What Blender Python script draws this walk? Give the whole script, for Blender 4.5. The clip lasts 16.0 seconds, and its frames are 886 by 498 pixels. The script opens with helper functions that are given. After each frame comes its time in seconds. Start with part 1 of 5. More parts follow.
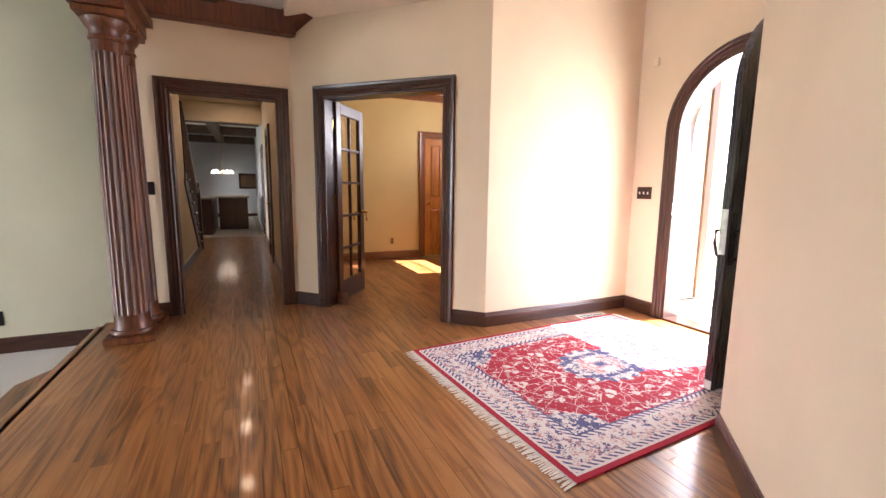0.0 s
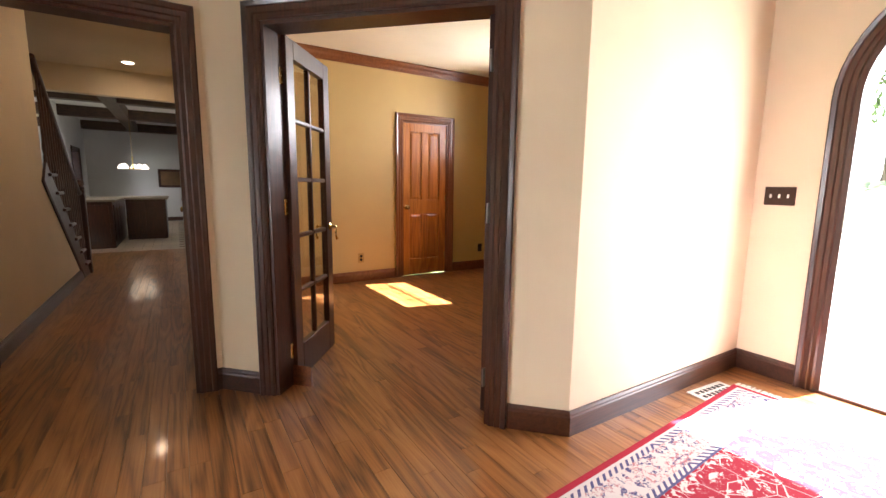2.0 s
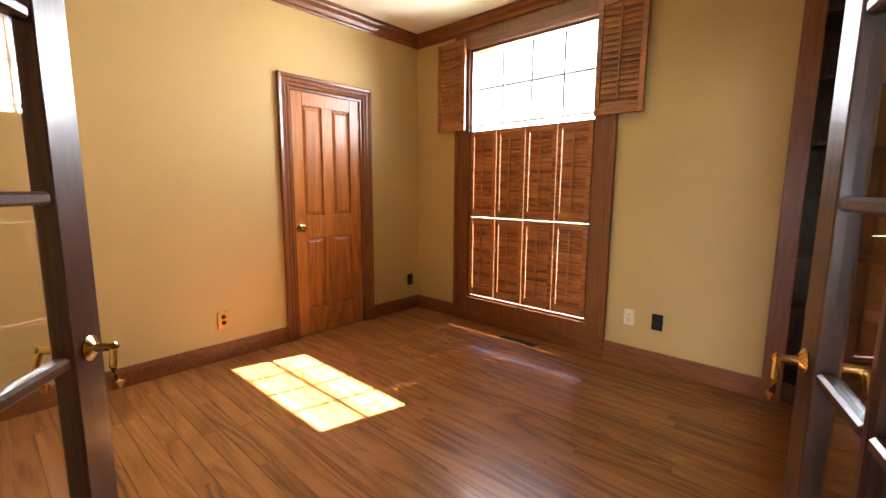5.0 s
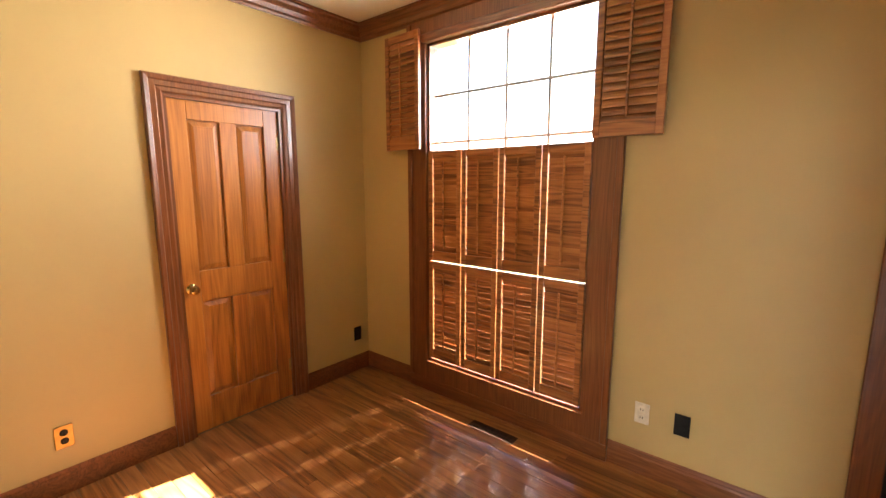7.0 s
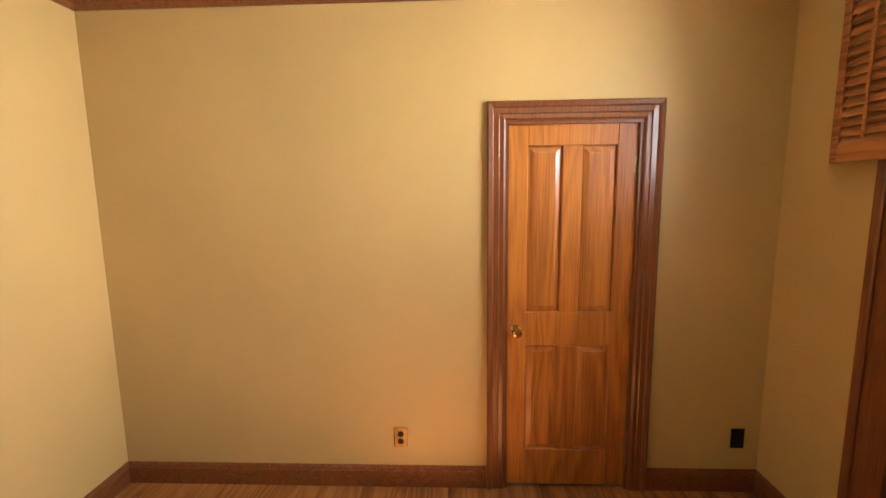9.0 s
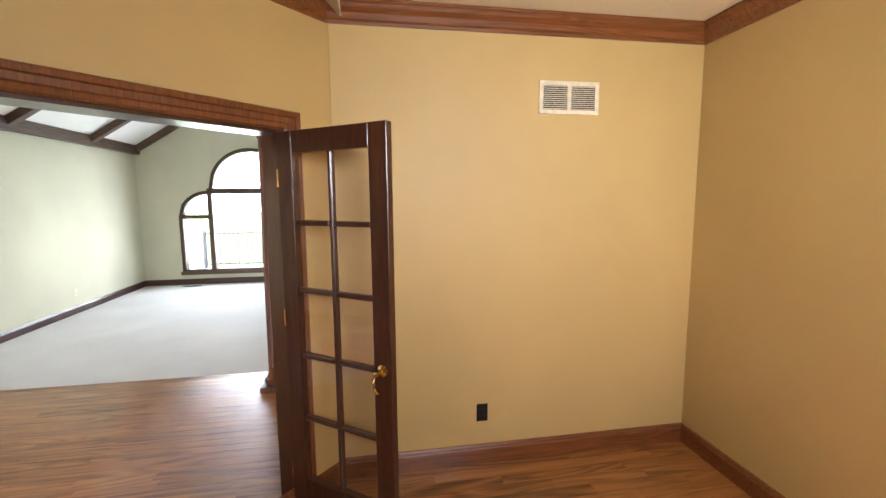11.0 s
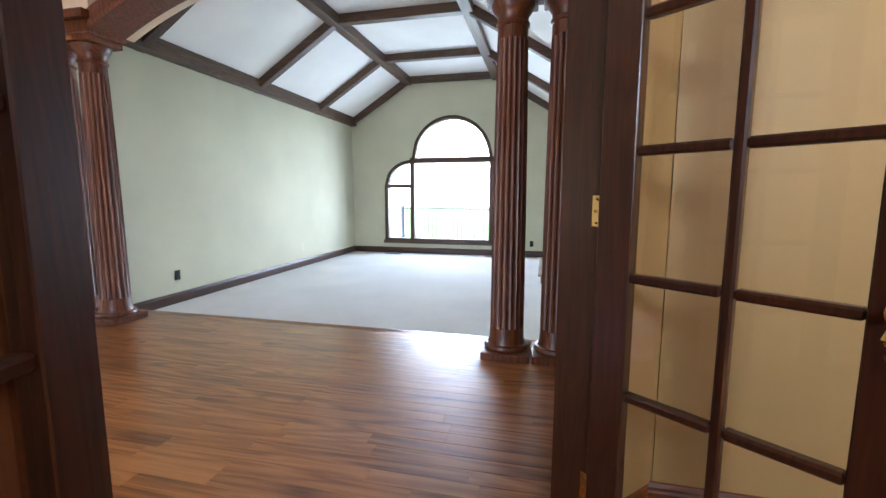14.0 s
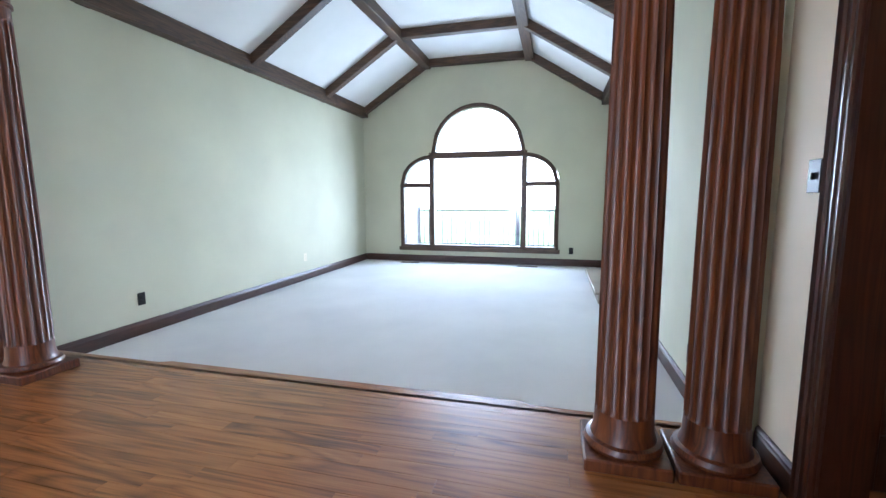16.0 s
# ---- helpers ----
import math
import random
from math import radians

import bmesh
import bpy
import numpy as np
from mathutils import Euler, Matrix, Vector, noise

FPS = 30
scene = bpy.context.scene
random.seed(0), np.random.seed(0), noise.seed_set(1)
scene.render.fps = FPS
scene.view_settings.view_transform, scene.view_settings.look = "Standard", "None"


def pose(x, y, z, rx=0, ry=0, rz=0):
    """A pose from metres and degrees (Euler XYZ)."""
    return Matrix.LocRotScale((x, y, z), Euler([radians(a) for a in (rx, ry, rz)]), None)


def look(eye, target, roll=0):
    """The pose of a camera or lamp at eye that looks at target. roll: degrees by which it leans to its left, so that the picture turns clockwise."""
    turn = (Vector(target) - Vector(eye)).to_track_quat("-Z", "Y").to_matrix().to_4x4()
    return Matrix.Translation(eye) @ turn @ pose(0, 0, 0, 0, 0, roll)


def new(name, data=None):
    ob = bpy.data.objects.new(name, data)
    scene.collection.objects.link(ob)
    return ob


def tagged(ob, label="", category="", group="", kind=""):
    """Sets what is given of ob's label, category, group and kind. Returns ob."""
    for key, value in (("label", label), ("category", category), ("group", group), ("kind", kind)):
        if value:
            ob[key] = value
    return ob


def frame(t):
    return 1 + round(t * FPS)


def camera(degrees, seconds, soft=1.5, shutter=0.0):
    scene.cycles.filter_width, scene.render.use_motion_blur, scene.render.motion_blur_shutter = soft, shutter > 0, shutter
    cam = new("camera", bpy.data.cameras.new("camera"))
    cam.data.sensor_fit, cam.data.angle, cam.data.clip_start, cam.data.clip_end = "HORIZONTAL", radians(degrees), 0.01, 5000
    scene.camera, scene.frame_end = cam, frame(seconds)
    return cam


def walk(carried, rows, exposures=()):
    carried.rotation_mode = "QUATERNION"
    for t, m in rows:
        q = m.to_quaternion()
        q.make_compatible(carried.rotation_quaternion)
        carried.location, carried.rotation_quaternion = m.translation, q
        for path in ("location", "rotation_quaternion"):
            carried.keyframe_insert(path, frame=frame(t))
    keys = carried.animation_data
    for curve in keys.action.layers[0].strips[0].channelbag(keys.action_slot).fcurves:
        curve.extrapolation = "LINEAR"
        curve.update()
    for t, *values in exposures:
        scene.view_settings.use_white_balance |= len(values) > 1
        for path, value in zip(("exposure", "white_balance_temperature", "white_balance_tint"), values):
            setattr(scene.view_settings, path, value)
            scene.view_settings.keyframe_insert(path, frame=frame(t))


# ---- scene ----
cam = camera(92.1, 16.0)
PATH = [
    (0, (-0.004, -0.089, 1.2), (0.827, 1.708, 0.917), 0.7),
    (0.5, (0.074, 0.332, 1.209), (0.901, 2.13, 0.921), 0.7),
    (1, (0.157, 0.778, 1.224), (1.016, 2.561, 0.936), 0.7),
    (1.5, (0.215, 1.242, 1.215), (1.149, 2.988, 0.935), 0.8),
    (2, (0.284, 1.697, 1.207), (1.328, 3.379, 0.919), 0.7),
    (2.5, (0.371, 2.128, 1.193), (1.515, 3.743, 0.908), 0.7),
    (3, (0.469, 2.526, 1.178), (1.713, 4.066, 0.895), 0.6),
    (3.5, (0.605, 2.915, 1.171), (1.922, 4.393, 0.888), 0.7),
    (4, (0.696, 3.203, 1.205), (2.066, 4.634, 0.93), 0.7),
    (6.5, (1.759, 3.952, 1.435), (3.295, 5.197, 1.131), -0.0),
    (7, (1.906, 4.077, 1.559), (3.434, 5.331, 1.253), 0.0),
    (7.5, (2.08, 4.154, 1.656), (3.524, 5.502, 1.347), -0.1),
    (8, (2.273, 4.261, 1.702), (3.377, 5.899, 1.389), -0.5),
    (8.5, (2.419, 4.404, 1.667), (2.951, 6.31, 1.377), -0.7),
    (9, (2.571, 4.536, 1.692), (2.492, 6.517, 1.424), -0.7),
    (9.5, (2.903, 4.647, 1.708), (1.972, 6.4, 1.463), -0.5),
    (10, (3.098, 4.715, 1.722), (1.597, 6.014, 1.477), -0.5),
    (12.5, (3.038, 4.644, 1.435), (1.098, 4.227, 1.185), 0.1),
    (13, (2.809, 4.473, 1.28), (0.872, 4.046, 1.023), 0.1),
    (13.5, (2.467, 4.309, 1.183), (0.534, 3.859, 0.928), 0.2),
    (14, (2.117, 4.114, 1.125), (0.187, 3.655, 0.875), 0.1),
    (14.5, (1.806, 3.96, 1.118), (-0.122, 3.492, 0.868), 0.1),
    (15, (1.507, 3.848, 1.095), (-0.418, 3.363, 0.849), -0.2),
    (15.5, (1.245, 3.717, 1.097), (-0.677, 3.22, 0.851), -0.3),
    (16, (1.004, 3.573, 1.103), (-0.916, 3.067, 0.859), -0.3),
]
walk(cam, [(t, look(eye, target, roll)) for t, eye, target, roll in PATH],
     exposures=[(0.0, 3.9, 6100, 22), (2.0, 3.98, 6250, 18), (4.0, 4.35, 6000, 13), (6.5, 4.45, 6300, 14), (10.0, 4.15, 6150, 14), (12.5, 3.9, 5600, 13), (14.5, 3.8, 5200, 13), (16.0, 3.9, 4950, 12)])

# ---- world, sun and large lights ----
world = bpy.data.worlds.new("sky")
world.use_nodes = True
scene.world = world
sky = world.node_tree.nodes.new("ShaderNodeTexSky")
sky.sky_type = "NISHITA"
sky.sun_disc = False
SUN_DIR = Vector((-0.86, 0.205, -1.0)).normalized()
sky.sun_elevation = math.asin(-SUN_DIR.z)
sky.sun_rotation = math.atan2(-SUN_DIR.x, -SUN_DIR.y)
bg = world.node_tree.nodes["Background"]
bg.inputs[1].default_value = 0.05
world.node_tree.links.new(sky.outputs[0], bg.inputs[0])

sun = new("sun", bpy.data.lights.new("sun", "SUN"))
sun.data.energy, sun.data.angle, sun.data.color = 5.0, radians(0.5), (1.0, 0.95, 0.86)
sun.matrix_world = look((12, -3, 14), Vector((12, -3, 14)) + SUN_DIR)


def area(name, eye, target, w, h, watts, colour):
    lamp = new(name, bpy.data.lights.new(name, "AREA"))
    lamp.data.shape, lamp.data.size, lamp.data.size_y = "RECTANGLE", w, h
    lamp.data.energy, lamp.data.color = watts, colour
    lamp.matrix_world = look(eye, target)
    return lamp


lamp = area("window_daylight", (4.48, 5.51, 2.14), (0.6, 5.95, 1.75), 1.1, 0.66, 3.6, (1.0, 0.97, 0.92))
lamp.data.spread = radians(115)
area("door_daylight", (3.80, 2.02, 1.25), (2.0, 2.02, 1.0), 0.95, 2.0, 5.6, (1.0, 0.97, 0.94))
area("great_window_daylight", (-7.35, 2.12, 1.4), (-4.0, 2.12, 1.0), 2.6, 2.3, 14.5, (0.90, 0.96, 1.0))

# ---- materials ----


def nodes_of(name):
    m = bpy.data.materials.new(name)
    m.use_nodes = True
    n, l = m.node_tree.nodes, m.node_tree.links
    return m, n, l, n["Principled BSDF"]


def ramp(n, stops):
    r = n.new("ShaderNodeValToRGB")
    while len(r.color_ramp.elements) < len(stops):
        r.color_ramp.elements.new(0.5)
    for e, (p, c) in zip(r.color_ramp.elements, stops):
        e.position, e.color = p, (*c, 1)
    return r


def coords(n, l, scale, world_space=False):
    tc = n.new("ShaderNodeNewGeometry") if world_space else n.new("ShaderNodeTexCoord")
    mp = n.new("ShaderNodeMapping")
    mp.inputs["Scale"].default_value = scale
    l.new(tc.outputs["Position"] if world_space else tc.outputs["Object"], mp.inputs[0])
    return mp


def paint(name, colour, rough=0.6, vary=0.06, bump=0.08, grain=90.0):
    m, n, l, b = nodes_of(name)
    mp = coords(n, l, (1, 1, 1), True)
    big, fine = n.new("ShaderNodeTexNoise"), n.new("ShaderNodeTexNoise")
    big.inputs["Scale"].default_value, big.inputs["Detail"].default_value = 1.3, 4
    fine.inputs["Scale"].default_value, fine.inputs["Detail"].default_value = grain, 3
    l.new(mp.outputs[0], big.inputs["Vector"])
    l.new(mp.outputs[0], fine.inputs["Vector"])
    lo, hi = [c * (1 - vary) for c in colour], [min(1, c * (1 + vary)) for c in colour]
    r = ramp(n, [(0.3, lo), (0.7, hi)])
    l.new(big.outputs[0], r.inputs[0])
    l.new(r.outputs[0], b.inputs["Base Color"])
    b.inputs["Roughness"].default_value = rough
    bp = n.new("ShaderNodeBump")
    bp.inputs["Strength"].default_value, bp.inputs["Distance"].default_value = bump, 0.003
    l.new(fine.outputs[0], bp.inputs["Height"])
    l.new(bp.outputs[0], b.inputs["Normal"])
    return m


def timber(name, dark, mid, light, rough=0.3, axis=2, coat=0.3, rand=0.35, ring=9.0, world_space=True, contrast=1.0, coat_rough=0.14):
    """Stained timber with the grain along one axis; pieces differ by their random value."""
    m, n, l, b = nodes_of(name)
    stretch = [1.0, 1.0, 1.0]
    stretch[axis] = 0.09
    mp = coords(n, l, (1, 1, 1), world_space)
    info, geo, add = n.new("ShaderNodeObjectInfo"), n.new("ShaderNodeNewGeometry"), n.new("ShaderNodeMath")
    l.new(info.outputs["Random"], add.inputs[0])
    l.new(geo.outputs["Random Per Island"], add.inputs[1])
    frac = n.new("ShaderNodeMath")
    frac.operation = "FRACT"
    l.new(add.outputs[0], frac.inputs[0])
    shift = n.new("ShaderNodeVectorMath")
    shift.operation = "SCALE"
    shift.inputs[0].default_value = (7.3, 11.9, 5.7)
    l.new(frac.outputs[0], shift.inputs["Scale"])
    off = n.new("ShaderNodeVectorMath")
    l.new(mp.outputs[0], off.inputs[0])
    l.new(shift.outputs[0], off.inputs[1])
    st = n.new("ShaderNodeMapping")
    st.inputs["Scale"].default_value = stretch
    l.new(off.outputs[0], st.inputs[0])
    warp = n.new("ShaderNodeTexNoise")
    warp.inputs["Scale"].default_value, warp.inputs["Detail"].default_value, warp.inputs["Distortion"].default_value = ring, 2, 0.6
    l.new(st.outputs[0], warp.inputs["Vector"])
    rings = n.new("ShaderNodeMath")
    rings.operation, rings.inputs[1].default_value = "MULTIPLY", 11.0
    l.new(warp.outputs[0], rings.inputs[0])
    saw = n.new("ShaderNodeMath")
    saw.operation = "PINGPONG"
    saw.inputs[1].default_value = 0.5
    l.new(rings.outputs[0], saw.inputs[0])
    pores = n.new("ShaderNodeTexNoise")
    pores.inputs["Scale"].default_value, pores.inputs["Detail"].default_value = 130, 4
    fs = n.new("ShaderNodeMapping")
    f2 = [1.0, 1.0, 1.0]
    f2[axis] = 0.03
    fs.inputs["Scale"].default_value = f2
    l.new(off.outputs[0], fs.inputs[0])
    l.new(fs.outputs[0], pores.inputs["Vector"])
    mix = n.new("ShaderNodeMath")
    mix.operation, mix.inputs[1].default_value = "MULTIPLY_ADD", 0.9 * contrast
    l.new(saw.outputs[0], mix.inputs[0])
    half = n.new("ShaderNodeMath")
    half.operation, half.inputs[1].default_value = "MULTIPLY", 0.62
    l.new(pores.outputs[0], half.inputs[0])
    l.new(half.outputs[0], mix.inputs[2])
    tone = n.new("ShaderNodeMath")
    tone.operation, tone.inputs[1].default_value, tone.inputs[2].default_value = "MULTIPLY_ADD", rand, -rand / 2
    l.new(frac.outputs[0], tone.inputs[0])
    tot = n.new("ShaderNodeMath")
    l.new(mix.outputs[0], tot.inputs[0])
    l.new(tone.outputs[0], tot.inputs[1])
    r = ramp(n, [(0.16, dark), (0.5, mid), (0.9, light)])
    l.new(tot.outputs[0], r.inputs[0])
    l.new(r.outputs[0], b.inputs["Base Color"])
    rr = n.new("ShaderNodeMapRange")
    rr.inputs["To Min"].default_value, rr.inputs["To Max"].default_value = rough + 0.12, rough - 0.04
    l.new(pores.outputs[0], rr.inputs[0])
    l.new(rr.outputs[0], b.inputs["Roughness"])
    b.inputs["Coat Weight"].default_value, b.inputs["Coat Roughness"].default_value = coat, coat_rough
    bp = n.new("ShaderNodeBump")
    bp.inputs["Strength"].default_value, bp.inputs["Distance"].default_value = 0.12, 0.002
    l.new(pores.outputs[0], bp.inputs["Height"])
    l.new(bp.outputs[0], b.inputs["Normal"])
    return m


def plain(name, colour, rough=0.5, metal=0.0, emit=0.0):
    m, n, l, b = nodes_of(name)
    mp = coords(n, l, (1, 1, 1), True)
    t = n.new("ShaderNodeTexNoise")
    t.inputs["Scale"].default_value, t.inputs["Detail"].default_value = 35, 4
    l.new(mp.outputs[0], t.inputs["Vector"])
    r = ramp(n, [(0.3, [c * 0.85 for c in colour]), (0.7, [min(1, c * 1.1) for c in colour])])
    l.new(t.outputs[0], r.inputs[0])
    l.new(r.outputs[0], b.inputs["Base Color"])
    b.inputs["Roughness"].default_value, b.inputs["Metallic"].default_value = rough, metal
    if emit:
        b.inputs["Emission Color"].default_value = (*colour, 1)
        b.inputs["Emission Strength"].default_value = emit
    return m


def clear_glass(name):
    m, n, l, b = nodes_of(name)
    tr, gl, mx, lw, pw = n.new("ShaderNodeBsdfTransparent"), n.new("ShaderNodeBsdfGlossy"), n.new("ShaderNodeMixShader"), n.new("ShaderNodeLayerWeight"), n.new("ShaderNodeMath")
    gl.inputs["Roughness"].default_value = 0.01
    lw.inputs["Blend"].default_value = 0.5
    pw.operation, pw.inputs[1].default_value = "POWER", 4.0
    sc = n.new("ShaderNodeMath")
    sc.operation, sc.inputs[1].default_value, sc.inputs[2].default_value = "MULTIPLY_ADD", 0.7, 0.04
    l.new(lw.outputs["Facing"], pw.inputs[0])
    l.new(pw.outputs[0], sc.inputs[0])
    l.new(sc.outputs[0], mx.inputs[0])
    l.new(tr.outputs[0], mx.inputs[1])
    l.new(gl.outputs[0], mx.inputs[2])
    l.new(mx.outputs[0], n["Material Output"].inputs[0])
    return m


CREAM = paint("cream_wall_paint", (0.72, 0.60, 0.43), 0.7)
GOLD = paint("gold_wall_paint", (0.495, 0.343, 0.126), 0.55)
SAGE = paint("sage_wall_paint", (0.53, 0.515, 0.38), 0.8)
WHITE = paint("white_ceiling_paint", (0.80, 0.79, 0.76), 0.7)
OFFCEIL = paint("ivory_ceiling_paint", (0.84, 0.78, 0.62), 0.7)
GREYWALL = paint("pale_grey_paint", (0.62, 0.62, 0.62), 0.6)
OAK = timber("oak_floor_boards", (0.092, 0.032, 0.008), (0.295, 0.116, 0.031), (0.43, 0.200, 0.062), 0.28, 1, 0.4, 0.26, 4.5, contrast=0.8, coat_rough=0.09)
TRIM = timber("dark_stained_trim", (0.022, 0.006, 0.003), (0.052, 0.015, 0.006), (0.092, 0.029, 0.011), 0.30, 2, 0.25, 0.1, 9, contrast=0.55)
TRIM_H = timber("dark_stained_trim_level", (0.022, 0.006, 0.003), (0.052, 0.015, 0.006), (0.092, 0.029, 0.011), 0.30, 0, 0.25, 0.1, 9, contrast=0.55)
WARM = timber("cherry_trim", (0.095, 0.026, 0.007), (0.205, 0.066, 0.018), (0.31, 0.115, 0.034), 0.30, 2, 0.3, 0.12, 9, contrast=0.3)
WARM_H = timber("cherry_trim_level", (0.095, 0.026, 0.007), (0.205, 0.066, 0.018), (0.31, 0.115, 0.034), 0.30, 1, 0.3, 0.12, 9, contrast=0.5)
DOORWOOD = timber("cherry_door_wood", (0.22, 0.066, 0.009), (0.47, 0.165, 0.024), (0.60, 0.255, 0.046), 0.32, 2, 0.3, 0.16, 3.0, contrast=0.45)
SLATWOOD = timber("shutter_wood", (0.13, 0.040, 0.010), (0.35, 0.125, 0.032), (0.50, 0.21, 0.062), 0.36, 1, 0.2, 0.32, 7, contrast=0.7)
COLWOOD = timber("mahogany_column_wood", (0.039, 0.009, 0.002), (0.098, 0.024, 0.005), (0.167, 0.047, 0.009), 0.40, 2, 0.12, 0.15, 8)
BEAM = timber("dark_beam_wood", (0.030, 0.016, 0.008), (0.070, 0.036, 0.018), (0.115, 0.062, 0.030), 0.5, 0, 0.05, 0.2, 7)
BEAM_Y = timber("dark_beam_wood_cross", (0.030, 0.016, 0.008), (0.070, 0.036, 0.018), (0.115, 0.062, 0.030), 0.5, 1, 0.05, 0.2, 7)
BLACKWOOD = timber("black_stained_door", (0.010, 0.008, 0.008), (0.024, 0.020, 0.020), (0.045, 0.038, 0.036), 0.24, 2, 0.5, 0.1, 8)
SHELFWOOD = timber("dark_bookcase_wood", (0.030, 0.012, 0.005), (0.065, 0.027, 0.010), (0.11, 0.045, 0.017), 0.4, 2, 0.1, 0.1, 8)
CARPET = paint("cream_carpet", (0.66, 0.64, 0.61), 0.95, 0.07, 0.9, 160)
BRASS = plain("polished_brass", (0.80, 0.58, 0.22), 0.16, 1.0)
DULLBRASS = plain("aged_brass", (0.36, 0.25, 0.10), 0.35, 1.0)
BROWNPLATE = plain("brown_plastic_plate", (0.055, 0.030, 0.020), 0.4)
BLACKPLATE = plain("black_plastic", (0.015, 0.013, 0.012), 0.4)
IVORY = plain("ivory_plastic", (0.70, 0.62, 0.46), 0.4)
WHITEMETAL = plain("white_painted_metal", (0.75, 0.73, 0.68), 0.4)
for m in (BLACKPLATE, BROWNPLATE):
    m.node_tree.nodes["Principled BSDF"].inputs["Specular IOR Level"].default_value = 0.15
DARKVOID = plain("dark_slot", (0.02, 0.018, 0.015), 0.8)
GLASS = clear_glass("clear_glass")
TILE = paint("tan_floor_tile", (0.50, 0.40, 0.29), 0.4, 0.18)
GROUT = paint("dark_grout", (0.20, 0.15, 0.11), 0.9)
STONE = paint("hearth_stone", (0.30, 0.24, 0.17), 0.6, 0.25)
CONCRETE = paint("pale_concrete", (0.60, 0.58, 0.54), 0.9, 0.1)
LAWN = paint("lawn_grass", (0.10, 0.15, 0.045), 0.95, 0.3, 0.9, 30)
BRICK = paint("porch_brick", (0.40, 0.20, 0.14), 0.9, 0.2)
LAMPGLOW = plain("lit_lamp_lens", (1.0, 0.86, 0.62), 0.4, 0.0, 1.2)
SHADEGLOW = plain("lit_glass_shade", (1.0, 0.84, 0.60), 0.4, 0.0, 0.25)
# grey of deck and car; on the muntins, white paint in backlit shade
GREYPAINT_AND_BACKLIT = plain("grey_paint_and_backlit_white", (0.42, 0.42, 0.42), 0.7)
# darker copy of the deck grey: the rail's backlit shade put into its colour
DECKRAIL = plain("darkened_rail_paint", (0.11, 0.11, 0.12), 0.7)
STEEL = plain("tarnished_nickel", (0.62, 0.62, 0.58), 0.35, 1.0)
FRINGE = plain("cotton_fringe", (0.78, 0.74, 0.66), 0.9)

# emission stands in for blown-out daylight in the distance
BACKGLOW = plain("glowing_backdrop", (0.95, 0.97, 1.0), 0.9, 0.0, 0.5)
BARK = paint("tree_bark", (0.12, 0.09, 0.06), 0.95, 0.3, 0.8, 20)
LEAF = paint("tree_leaves", (0.09, 0.14, 0.035), 0.7, 0.4)
CANVAS = paint("brown_landscape_canvas", (0.16, 0.085, 0.035), 0.5, 0.7)


